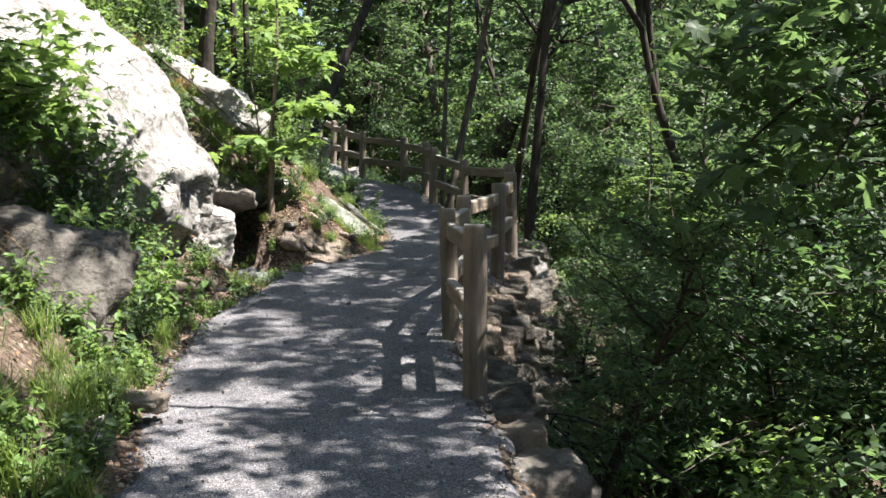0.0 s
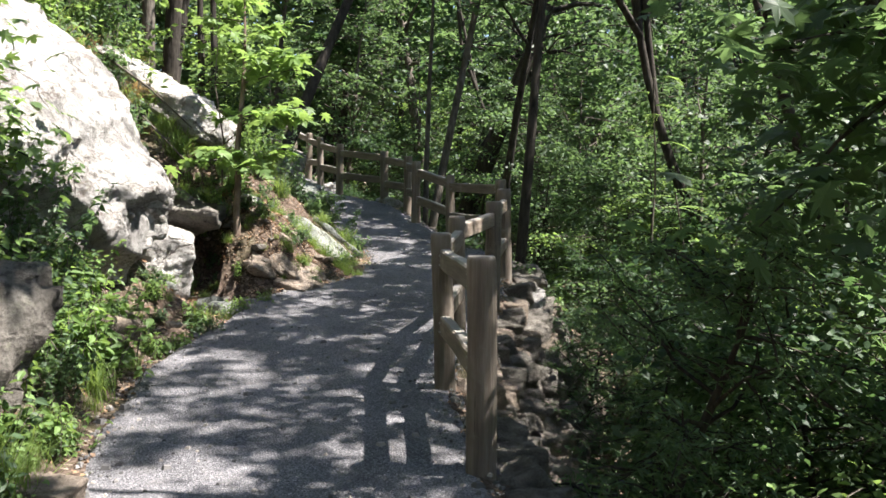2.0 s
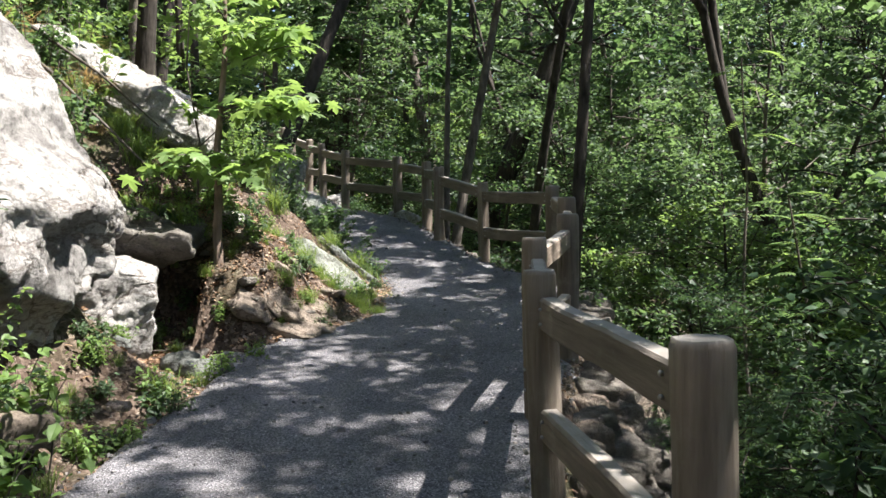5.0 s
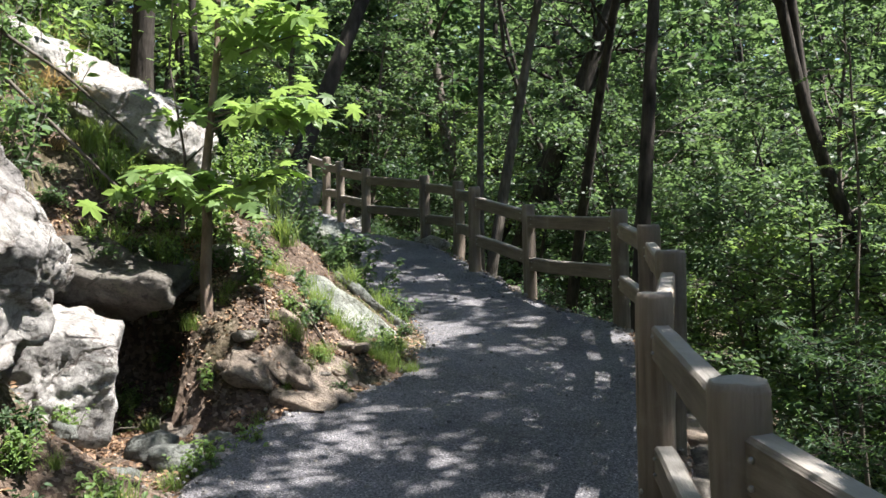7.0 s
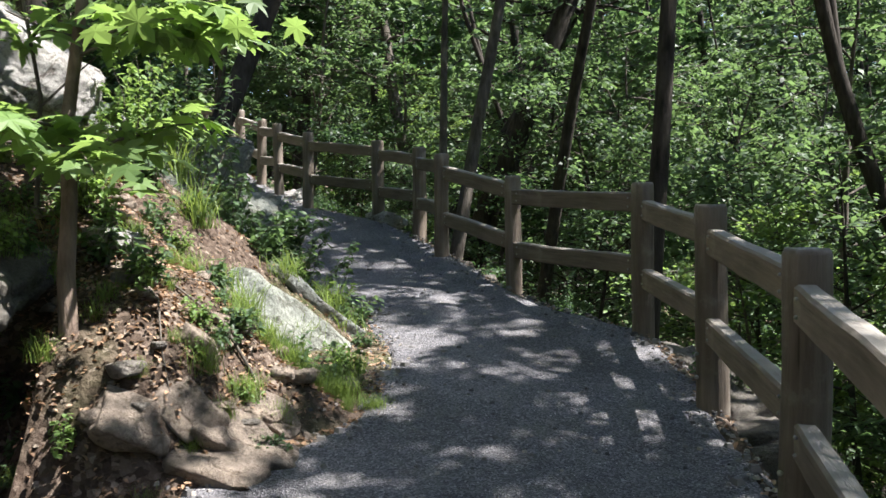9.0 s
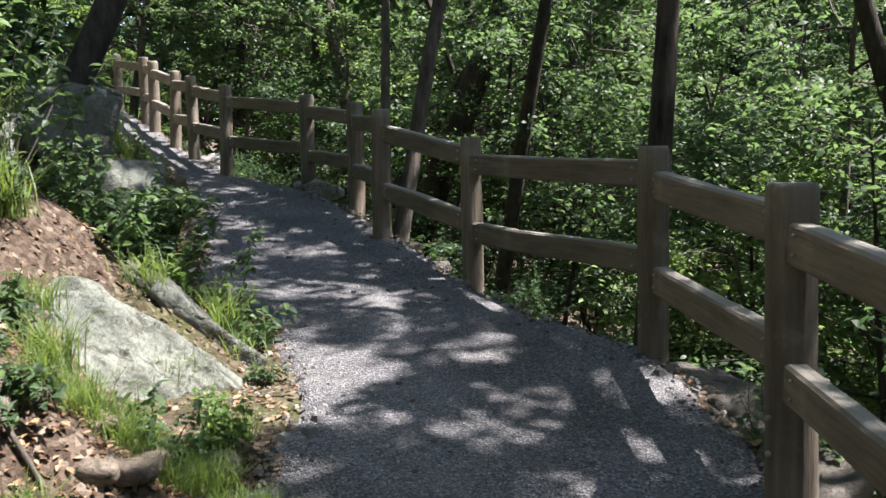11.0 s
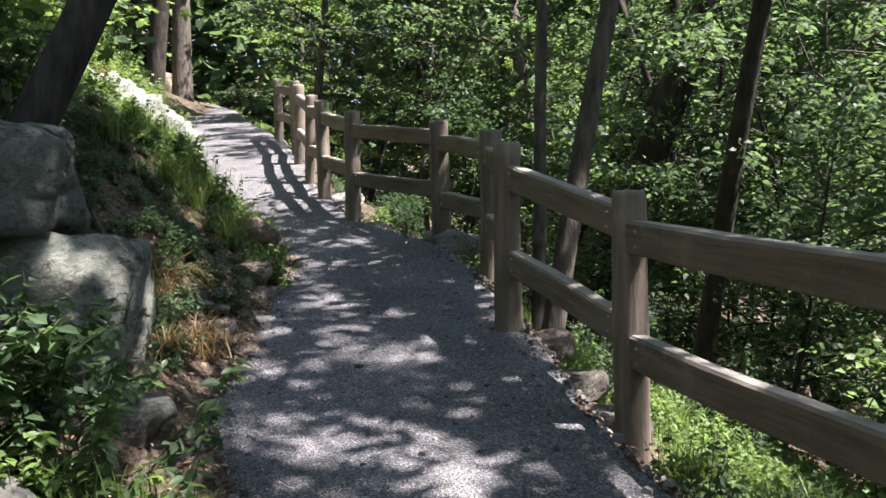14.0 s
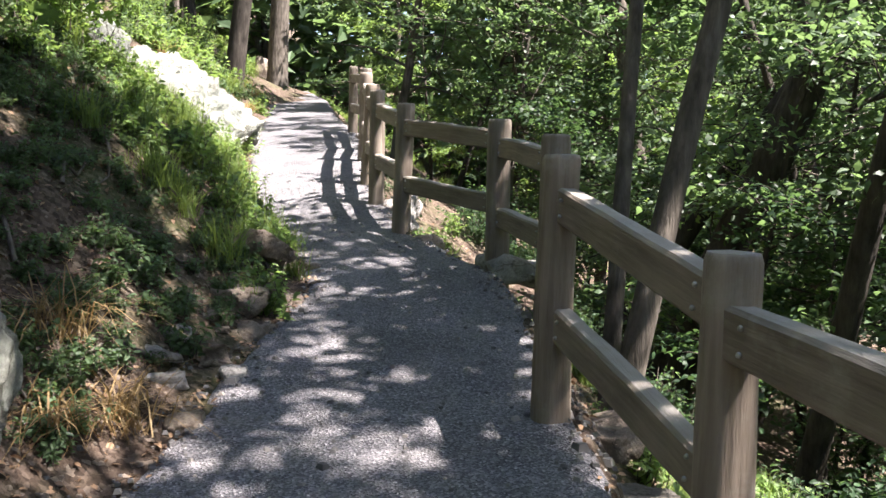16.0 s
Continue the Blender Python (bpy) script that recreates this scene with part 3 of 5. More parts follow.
def bar_bmesh(length, wide, tall, seed, steps=10):
    """A squared timber along +z with eased, slightly wavy edges."""
    bm = bmesh.new()
    e = 0.012
    shape = [(-wide / 2 + e, -tall / 2), (wide / 2 - e, -tall / 2), (wide / 2, -tall / 2 + e), (wide / 2, tall / 2 - e), (wide / 2 - e, tall / 2), (-wide / 2 + e, tall / 2),
             (-wide / 2, tall / 2 - e), (-wide / 2, -tall / 2 + e)]
    rings = []
    for k in range(steps + 1):
        s = k / steps
        off = Vector((0.006 * noise.noise(Vector((seed, s * 3, 0))), 0.012 * noise.noise(Vector((seed, s * 2.5, 7))), 0))
        rings.append([bm.verts.new(Vector((x + 0.004 * noise.noise(Vector((x * 9 + seed, y * 9, s * 8))), y + 0.005 * noise.noise(Vector((x * 9, y * 9 + seed, s * 8))), s * length)) + off) for x, y in shape])
    n = len(shape)
    for lo, hi in zip(rings, rings[1:]):
        for a in range(n):
            bm.faces.new((lo[a], lo[(a + 1) % n], hi[(a + 1) % n], hi[a]))
    bm.faces.new(rings[-1])
    bm.faces.new(rings[0][::-1])
    return bm


def span(a, b):
    """The pose of a part that runs along +z from a to b, its y axis upright."""
    a, b = Vector(a), Vector(b)
    z = (b - a).normalized()
    x = Vector((0, 0, 1)).cross(z).normalized()
    y = z.cross(x)
    m = Matrix((x, y, z)).transposed().to_4x4()
    m.translation = a
    return m


STEEL = Nodes("galvanised_bolt")
STEEL.bsdf.inputs["Metallic"].default_value = 0.8
STEEL = STEEL.done((0.34, 0.33, 0.31), 0.5)


def build_fence():
    fence = tagged(new("fence"), "brown round-post timber fence with two squared rails", "fence")
    fence.location = (0, 0, 0)
    for k, (x, y, top) in enumerate(POSTS):
        base = float(min(height(x, y), grade(y))) - 0.35
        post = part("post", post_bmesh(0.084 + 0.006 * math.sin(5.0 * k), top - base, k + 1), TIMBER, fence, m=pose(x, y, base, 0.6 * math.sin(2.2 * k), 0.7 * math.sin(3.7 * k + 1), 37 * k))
        for lift in (0.14, 0.27):
            bm = bmesh.new()
            bmesh.ops.create_uvsphere(bm, u_segments=10, v_segments=6, radius=0.012)
            side = Vector((-0.085 - 0.006, -0.02, top - 1.1 + lift))
            bolt = part("bolt", bm, STEEL, fence, "small galvanised bolt head", Matrix.Translation(Vector((x, y, 0)) + side))
    ball = bmesh.new()
    bmesh.ops.create_uvsphere(ball, u_segments=8, v_segments=5, radius=0.009)
    head = bpy.data.meshes.new("bolt")
    ball.to_mesh(head)
    ball.free()
    head.materials.append(STEEL)
    for k, (p, q) in enumerate(zip(POSTS, POSTS[1:])):
        for low, high in ((0.15, 0.2), (0.62, 0.7)):
            a, b = Vector(p) - Vector((0, 0, low)), Vector(q) - Vector((0, 0, high))
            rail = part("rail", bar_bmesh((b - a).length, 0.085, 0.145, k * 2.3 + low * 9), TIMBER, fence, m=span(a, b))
            for along in (0.135, (b - a).length - 0.135):
                for lift in (-0.032, 0.034):
                    part("bolt", head, None, rail, "", Matrix.Translation((0.046, lift, along)))


build_fence()


# ---- leaves, twigs and trees ----
def turned(rng, count, tilt):
    """Directions in which leaves point (out) and face (up), within a tilt of level."""
    w = rng.uniform(0, 2 * np.pi, count)
    lift = rng.normal(-0.25, 0.35, count)
    out = np.stack([np.cos(w) * np.cos(lift), np.sin(w) * np.cos(lift), np.sin(lift)], 1)
    up = np.stack([rng.normal(0, tilt, count), rng.normal(0, tilt, count), np.ones(count)], 1)
    side = np.cross(out, up)
    side /= np.linalg.norm(side, axis=1)[:, None] + 1e-9
    return out, side, np.cross(side, out)


OVAL = np.array([(0, 0, 0), (-0.3, 0.45, 0.06), (0, 1, -0.05), (0.3, 0.45, 0.06)]), np.array([(0, 2, 1), (0, 3, 2)])
LEAFLET = np.array([(0, 0, 0), (-0.27, 0.36, 0.05), (-0.12, 0.75, 0.02), (0, 1, -0.07), (0.12, 0.75, 0.02), (0.27, 0.36, 0.05)]), np.array([(0, 5, 1), (1, 5, 4), (1, 4, 2), (2, 4, 3)])
POINTED = (np.array([(0, 0, 0), (-0.26, 0.3, 0.06), (-0.2, 0.68, 0.04), (0, 1, -0.1), (0.2, 0.68, 0.04), (0.26, 0.3, 0.06), (0, 0.5, 0.0)]),
           np.array([(0, 6, 1), (1, 6, 2), (2, 6, 3), (3, 6, 4), (4, 6, 5), (5, 6, 0)]))
LOBE_HALF = ((0.06, -0.03, 0.0), (0.22, -0.08, -0.02), (0.2, 0.06, 0.01), (0.46, 0.12, -0.05), (0.36, 0.24, 0.0), (0.24, 0.27, 0.02), (0.4, 0.46, -0.02), (0.54, 0.68, -0.08), (0.36, 0.62, -0.02), (0.15, 0.52, 0.02), (0.19, 0.76, -0.02))
LOBED = np.array([(0, 0, 0), *LOBE_HALF, (0, 1.0, -0.1), *[(-x, y, z) for x, y, z in LOBE_HALF[::-1]], (0, 0.35, 0.04)])
LOBED = LOBED, np.array([(24, a, (a + 1) % 24) for a in range(24)])


def leaves(rng, places, size, shape, tilt=0.45, spread=0.35):
    """Vertices and faces of one leaf at each place."""
    pts, tris = shape
    n = len(places)
    out, side, up = turned(rng, n, tilt)
    s = size * rng.uniform(1 - spread, 1 + spread, n)[:, None, None]
    v = places[:, None] + s * (side[:, None] * pts[None, :, 0:1] + out[:, None] * pts[None, :, 1:2] + up[:, None] * pts[None, :, 2:3])
    f = tris[None] + (np.arange(n) * len(pts))[:, None, None]
    return v.reshape(-1, 3), f.reshape(-1, 3)


def merged(*pairs):
    vs, fs, k = [], [], 0
    for v, f in pairs:
        vs.append(v)
        fs.append(f + k)
        k += len(v)
    return np.concatenate(vs), np.concatenate(fs)


def tube(points, radii, around=7):
    """Vertices and quads, as triangles, of a limb along points."""
    points = np.asarray(points, float)
    vs, fs = [], []
    along = np.gradient(points, axis=0)
    along /= np.linalg.norm(along, axis=1)[:, None] + 1e-9
    ref = np.array([0.3, 0.9, 0.1]) if abs(along[0][2]) > 0.6 else np.array([0, 0, 1.0])
    w = np.arange(around) * 2 * np.pi / around
    for p, d, r in zip(points, along, radii):
        a = np.cross(d, ref)
        a /= np.linalg.norm(a)
        b = np.cross(d, a)
        vs.append(p + r * (np.cos(w)[:, None] * a + np.sin(w)[:, None] * b))
    for k in range(len(points) - 1):
        i = np.arange(around)
        j = (i + 1) % around
        lo, hi = k * around, (k + 1) * around
        fs += [np.stack([lo + i, lo + j, hi + j], 1), np.stack([lo + i, hi + j, hi + i], 1)]
    return np.concatenate(vs), np.concatenate(fs)


def grown(rng, start, way, length, droop=0.0, bend=0.15, steps=6):
    """Points of a crooked limb."""
    p, d = np.array(start, float), np.array(way, float)
    d /= np.linalg.norm(d)
    out = [p]
    for _ in range(steps):
        d = d + rng.normal(0, bend, 3) + np.array([0, 0, -droop])
        d /= np.linalg.norm(d)
        p = p + d * length / steps
        out.append(p)
    return np.array(out)


def tree_meshes(seed, tall, radius, clear, crown_wide, leaf_size, leaf_count, bark, leaf, lean=(0, 0), limbs=14, shape=OVAL, flat=0.35, bend=0.035, tight=0.55):
    """A trunk with limbs, and a crown of sprays of leaves round the limbs' outer parts."""
    rng = np.random.default_rng(seed)
    trunk = grown(rng, (-0.4 * lean[0], -0.4 * lean[1], -0.4), (lean[0], lean[1], 1), tall, 0, bend, 14)
    heights = trunk[:, 2]
    wood = [tube(trunk, radius * (1.15 - 0.95 * np.linspace(0, 1, len(trunk)) ** 1.1) * np.where(np.arange(len(trunk)) == 0, 1.25, 1.0), 10)]
    seats, per = [], max(1, leaf_count // (limbs * 26))
    for k in range(limbs):
        z = clear + (tall * 0.97 - clear) * (k + rng.uniform(0, 0.9)) / limbs
        start = np.array([np.interp(z, heights, trunk[:, a]) for a in range(3)])
        share = (z - clear) / max(tall - clear, 0.1)
        reach = crown_wide * (0.55 + 0.6 * math.sin(math.pi * min(0.95, 0.2 + 0.75 * share))) * rng.uniform(0.7, 1.2)
        w = rng.uniform(0, 2 * np.pi)
        limb = grown(rng, start, (math.cos(w), math.sin(w), rng.uniform(0.1, 0.6)), reach, 0.03, 0.14, 6)
        wood.append(tube(limb, radius * 0.36 * np.linspace(1, 0.2, len(limb)) * (1.1 - 0.6 * share), 5))
        for _ in range(5):
            a = rng.uniform(0.35, 1.0) * (len(limb) - 1)
            i = min(int(a), len(limb) - 2)
            s = limb[i] + (limb[i + 1] - limb[i]) * (a - i)
            twig = grown(rng, s, rng.normal(0, 1, 3) * (1, 1, 0.35), reach * rng.uniform(0.25, 0.5), 0.04, 0.2, 4)
            wood.append(tube(twig, np.linspace(0.012, 0.004, len(twig)), 3))
            seats += [p for p in twig[1:]] + [limb[-1]]
    seats = np.array(seats)
    pick = rng.integers(0, len(seats), leaf_count)
    places = seats[pick] + rng.normal(0, 1, (leaf_count, 3)) * tight * crown_wide ** 0.5 * np.array((0.19, 0.19, 0.19 * flat))
    v, f = leaves(rng, places, leaf_size, shape, 0.62)
    return mesh_of("trunk", *merged(*wood), bark), mesh_of("crown", v, f, leaf, False)


def plant(meshes, name, label, category, place, turn=0.0, scale=1.0, group="", names=("trunk", "crown"), tilt=(0, 0)):
    root = tagged(new(name), label, category, group)
    root.matrix_basis = pose(*place, tilt[0], tilt[1], turn) @ Matrix.Diagonal((scale, scale, scale, 1))
    for nm, me in zip(names, meshes):
        ob = part(nm, me, None, root)
        if nm in ("stem", "foliage", "crown"):
            tagged(ob, kind="stuff")
    return root


def on_ground(x, y, sink=0.05):
    return (x, y, float(height(x, y)) - sink)


# ---- the named trees ----
def lone_tree(place, lean, radius, tall, clear, wide, count, seed, label, bark=BARK, leaf=LEAF, size=0.2, shape=LEAFLET, limbs=14):
    meshes = tree_meshes(seed, tall, radius, clear, wide, size, count, bark, leaf, lean, limbs, shape, 0.35, 0.012)
    x, y, z = place
    base = float(height(x, y))
    for _ in range(6):
        base = float(height(x + lean[0] * (base - z), y + lean[1] * (base - z)))
    return plant(meshes, "tree", label, "tree", (x + lean[0] * (base - z), y + lean[1] * (base - z), base))


lone_tree((1.66, 15.61, 2.0), (0.1, 0.05), 0.085, 11, 6.5, 1.8, 450, 401, "straight slim dark trunk standing behind the fence")
lone_tree((1.37, 25.0, 2.0), (0.38, 0.0), 0.25, 14, 6.5, 3.2, 2600, 402, "thick dark trunk leaning over the falling slope")
lone_tree((1.77, 20.7, 2.0), (0.1, -0.3), 0.1, 12, 5.5, 2.0, 700, 403, "slim trunk leaning back toward the fence")
lone_tree((0.29, 19.56, 2.0), (0.17, 0.12), 0.085, 12, 6.5, 1.8, 260, 404, "slim grey trunk just below the fence", BARK_GREY)
lone_tree((0.05, 19.95, 2.0), (0.05, 0.2), 0.06, 9, 5.5, 1.4, 140, 414, "slim grey trunk just below the fence", BARK_GREY)
lone_tree((0.9, 25.3, 2.0), (0.62, 0.1), 0.16, 7, 4.5, 2.0, 500, 415, "crooked dark trunk leaning low over the slope")
lone_tree((-2.52, 16.07, 2.0), (0.36, 0.33), 0.1, 10, 6.0, 2.0, 700, 405, "dark trunk leaning from the bank over the trail")
lone_tree((-8.9, 31.7, 2.0), (0.13, 0.0), 0.19, 13, 5.0, 3.0, 7000, 406, "dark upright trunk beside the upper trail")
lone_tree((-13.6, 45.5, 4.0), (0.03, 0.0), 0.36, 16, 6.0, 3.5, 7000, 407, "stout grey trunk where the trail bends away", BARK_GREY)


# ---- the canopy belt: trees placed down the sunward slope; their high, spreading crowns, mostly out of view, dapple the trail ----
def crown_meshes(seed, wide, sprays):
    """A flat open crown of leaf sprays about its own centre: the branches and the foliage."""
    gen = np.random.default_rng(seed)
    wood, places = [], []
    for k in range(sprays):
        w, r = 2.399963 * k + gen.normal(0, 0.2), wide * ((k + 0.5) / sprays) ** 0.5 + gen.normal(0, 0.25)
        end = np.array([0.58 * r * math.cos(w), r * math.sin(w), gen.uniform(-0.6, 0.8)])
        start = np.array([0, 0, -1.6 + 1.4 * gen.random()])
        bow = (start + end) / 2 + gen.normal(0, 0.12, 3)
        wood.append(tube(np.array([start, bow, end]), (0.022, 0.014, 0.005), 4))
        places.append(end + gen.normal(0, 1, (62, 3)) * (0.142, 0.142, 0.1))
    v, f = leaves(gen, np.concatenate(places), 0.17, LEAFLET, 0.45)
    return mesh_of("bough", *merged(*wood), BARK), mesh_of("crown", v, f, LEAF, False)


CROWNS = [crown_meshes(421, 2.7, 46), crown_meshes(422, 2.9, 50), crown_meshes(423, 2.5, 42)]


def spreading_tree(number, crowns):
    """One bowed trunk down the slope that forks into a limb for each crown: (kind, centre, size)."""
    gen = np.random.default_rng(900 + number)
    middle = np.mean([c for _, c, _ in crowns], 0)
    bx, by = middle[0] + gen.uniform(1.8, 3.2), middle[1] + gen.uniform(-0.6, 1.4)
    bx = max(bx, float(right_edge(by)) + 5.2 + gen.uniform(0, 1.5))
    base = np.array(on_ground(bx, by, 0.3))
    fork = base + (middle - base) * (0.62, 0.62, 0.55)
    fork[:2] += gen.normal(0, 0.25, 2)
    share = np.linspace(0, 1, 12)[:, None]
    bend = np.array([gen.normal(0, 0.22), gen.normal(0, 0.22), 0])
    trunk = base + (fork - base) * share + bend * np.sin(np.pi * share) + np.array([0.12, -0.1, 0]) * np.sin(2 * np.pi * share + number)
    girth = 0.05 + 0.014 * len(crowns) + gen.uniform(0, 0.03)
    root = tagged(new("tree"), ("dark bowed trunk forking into a high open crown", "forest tree leaning uphill with spreading leafy limbs", "dark slender forked tree in the shade of the wood")[number % 3], "tree", "trees below the trail")
    root.matrix_basis = pose(*base)
    part("trunk", mesh_of("trunk", *tube(trunk - base, girth * np.linspace(1.2, 0.62, 12) * np.where(np.arange(12) == 0, 1.3, 1.0), 9), BARK), None, root)
    for kind, centre, size in crowns:
        stop = np.array(centre) - (0, 0, 1.4 * size)
        start = trunk[-1] if kind != 1 else trunk[-3]
        bow = start + (stop - start) * 0.5 + gen.normal(0, 0.2, 3) + (0, 0, -0.25)
        run = np.array([(1 - q) ** 2 * start + 2 * q * (1 - q) * bow + q * q * stop for q in np.linspace(0, 1, 8)]) - base
        limb = part("limb", mesh_of("limb", *tube(run, girth * np.linspace(0.6, 0.25, 8), 6), BARK), None, root)
        turn = pose(*(np.array(centre) - base), 0, 0, 180.0 * gen.integers(0, 2) + gen.uniform(-12, 12)) @ Matrix.Diagonal((size, size, size, 1))
        for name, me in zip(("bough", "crown"), CROWNS[kind]):
            ob = part(name, me, None, limb)
            ob.matrix_basis = turn
            tagged(ob, kind="stuff")


# the points of the trail, its bank and the wood that a crown is placed to shade: (x, y, size, rise)
SHADED = [(-0.6, -3.0), (0.2, 1.4), (-1.0, 3.8), (0.1, 6.0), (-1.4, 8.4), (-1.35, 10.7), (0.35, 14.2), (0.0, 10.3), (0.15, 12.3), (1.1, 15.6), (-1.3, 16.6), (-0.3, 18.4), (-1.75, 19.9), (-3.1, 17.6), (-2.9, 16.3),
          (-4.4, 28.0), (-6.2, 30.4), (-3.6, 6.1), (3.6, 9.0), (1.1, 9.4), (5.6, 9.6), (3.4, 11.6), (-3.4, 16.7), (3.4, 14.4)]
WOOD = [(9.0, 14.5), (11.0, 19.5), (5.8, 21.5), (9.0, 24.0), (3.6, 25.5), (13.0, 25.5), (6.4, 28.5), (1.6, 29.5), (10.5, 30.5), (4.0, 33.0), (-1.0, 33.0), (8.0, 36.0), (0.5, 37.5), (14.0, 34.0), (3.0, 19.0), (1.6, 22.4)]
shades = [(x, y, 0.84 if x < -2.5 and 15 < y < 18 else 0.92 if y < 5 else 0.92 if x < -3.5 and y < 8 else 0.78, 9.5 + 2.2 * math.sin(2.1 * k)) for k, (x, y) in enumerate(SHADED)] + [(x, y, 0.8, 11.0 + 2.0 * math.sin(1.7 * k)) for k, (x, y) in enumerate(WOOD)] + [(-0.7, 12.5, 0.42, 9.0)]
waiting = [(k % 3, np.array([x + 0.55 * rise, y - 0.068 * rise, float(height(x, y)) + rise]), size) for k, (x, y, size, rise) in enumerate(shades)]
number = 0
while waiting:
    first = waiting[0][1]
    waiting.sort(key=lambda c: float(np.hypot(*(c[1] - first)[:2])))
    group = [c for c in waiting[:5] if np.hypot(*(c[1] - first)[:2]) < 4.6]
    spreading_tree(number, group)
    waiting = waiting[len(group):]
    number += 1


TALL = [tree_meshes(441, 16, 0.16, 6.0, 3.4, 0.26, 3200, BARK, LEAF, (0.03, 0.02), 16, OVAL, 0.35, 0.05), tree_meshes(442, 17, 0.19, 6.5, 3.6, 0.27, 3400, BARK_GREY, LEAF_DARK, (-0.03, 0.03), 16, OVAL, 0.35, 0.05)]
for k in range(5):
    plant(TALL[k % 2], "tree", ("tall forest tree with a dense high crown", "tall grey-barked forest tree with a dense crown")[k % 2], "tree", on_ground((3.5, 0.5, -3.2, 6.5, -1.0)[k], (30.5, 34.0, 36.5, 36.0, 40.0)[k]), 53.0 * k, 0.95 + 0.1 * math.sin(1.7 * k),
          "tall trees down the slope", tilt=(3 * math.sin(1.1 * k), 3 * math.sin(2.2 * k)))


# ---- the wood: near trees with small leaves, far ones with larger sprays ----
NEAR = [tree_meshes(101, 4.6, 0.045, 1.0, 1.5, 0.1, 3600, BARK, LEAF, (0.03, 0.02), 18, LEAFLET, 0.42), tree_meshes(102, 3.8, 0.04, 0.6, 1.4, 0.095, 3600, BARK, LEAF_DARK, (-0.04, 0.05), 18, LEAFLET, 0.42),
        tree_meshes(103, 3.4, 0.035, 0.4, 1.3, 0.09, 3600, BARK_GREY, LEAF_BRIGHT, (0.06, -0.03), 18, LEAFLET, 0.42), tree_meshes(104, 2.6, 0.025, 0.2, 1.1, 0.09, 4200, BARK, LEAF, (-0.05, -0.05), 16, LEAFLET, 0.42)]
FAR = [tree_meshes(111, 14, 0.16, 3.0, 2.8, 0.17, 5000, BARK, LEAF, (0.03, 0.02), 16, OVAL, 0.45, 0.035, 0.4), tree_meshes(112, 16, 0.2, 4.0, 3.2, 0.17, 5600, BARK, LEAF, (-0.04, 0.05), 18, OVAL, 0.45, 0.035, 0.4),
       tree_meshes(113, 10, 0.1, 0.8, 2.4, 0.14, 6000, BARK_GREY, LEAF, (0.06, -0.03), 22, OVAL, 0.45, 0.06, 0.36), tree_meshes(114, 6.5, 0.06, 0.2, 2.0, 0.125, 5600, BARK, LEAF_BRIGHT, (0.05, 0.03), 20, OVAL, 0.45, 0.06, 0.34)]
NEEDLE = np.array([(0, 0, 0), (-0.1, 0.5, 0.02), (0, 1, -0.05), (0.1, 0.5, 0.02)]), np.array([(0, 2, 1), (0, 3, 2)])
HEMLOCK = [tree_meshes(121, 3.6, 0.075, 0.5, 1.1, 0.1, 7000, BARK, LEAF, (0.2, 0.0), 30, NEEDLE, 0.2), tree_meshes(122, 4.4, 0.045, 0.6, 1.2, 0.1, 7500, BARK, LEAF_DARK, (0.12, 0.08), 34, NEEDLE, 0.2)]
MIDDLE = [tree_meshes(131, 7.5, 0.07, 1.2, 2.0, 0.13, 4200, BARK, LEAF, (0.08, 0.02), 24, LEAFLET, 0.45, 0.06, 0.36), tree_meshes(132, 8.0, 0.08, 1.6, 2.2, 0.14, 4400, BARK_GREY, LEAF, (-0.08, 0.06), 24, LEAFLET, 0.45, 0.06, 0.36)]
NEAR_WORDS = ["slender young tree with a leafy crown beside the trail", "shaded dark green young tree on the slope", "grey-stemmed sapling thick with small leaves", "low leafy sapling filling the slope"]
FAR_WORDS = ["tall forest tree with dark trunk and green crown", "tall broad forest tree deep in the wood", "leafy understorey tree among the trunks", "bright green understorey sapling in a sunlit gap"]
rng = random.Random(5)
spots = []


def free(x, y, gap):
    if min(((x - a) ** 2 + (y - b) ** 2 for a, b in spots), default=99) < gap ** 2:
        return False
    spots.append((x, y))
    return True


for k, (x, y) in enumerate(((0.98, 6.6), (1.85, 8.9), (1.6, 10.4), (2.3, 11.6))):
    plant(HEMLOCK[k % 2], "tree", "dark feathery young conifer leaning out below the wall", "tree", on_ground(x, y), 40.0 * k, (0.8, 0.62, 0.5, 0.55)[k], "young conifers below the wall", tilt=(0, 14 if k == 0 else 4))
for k, (x, y) in enumerate(((6.3, 7.5), (5.6, 9.8), (7.0, 12.0), (6.2, 14.8), (4.9, 17.4), (5.8, 20.4), (3.6, 23.2), (4.6, 26.4), (2.2, 29.5), (-0.5, 31.0), (1.8, 33.5), (-2.6, 33.0), (6.6, 23.5), (5.5, 30.0), (-4.5, 35.5), (7.5, 17.5))):
    spots.append((x, y))
    plant(MIDDLE[k % 2], "tree", ("leafy forest tree with foliage down its trunk", "grey-barked forest tree with layered foliage")[k % 2], "tree", on_ground(x, y), 73.0 * k, 0.9 + 0.2 * math.sin(2.1 * k) ** 2, "leafy trees below the trail", tilt=(4 * math.sin(1.3 * k), 4 * math.sin(2.9 * k)))
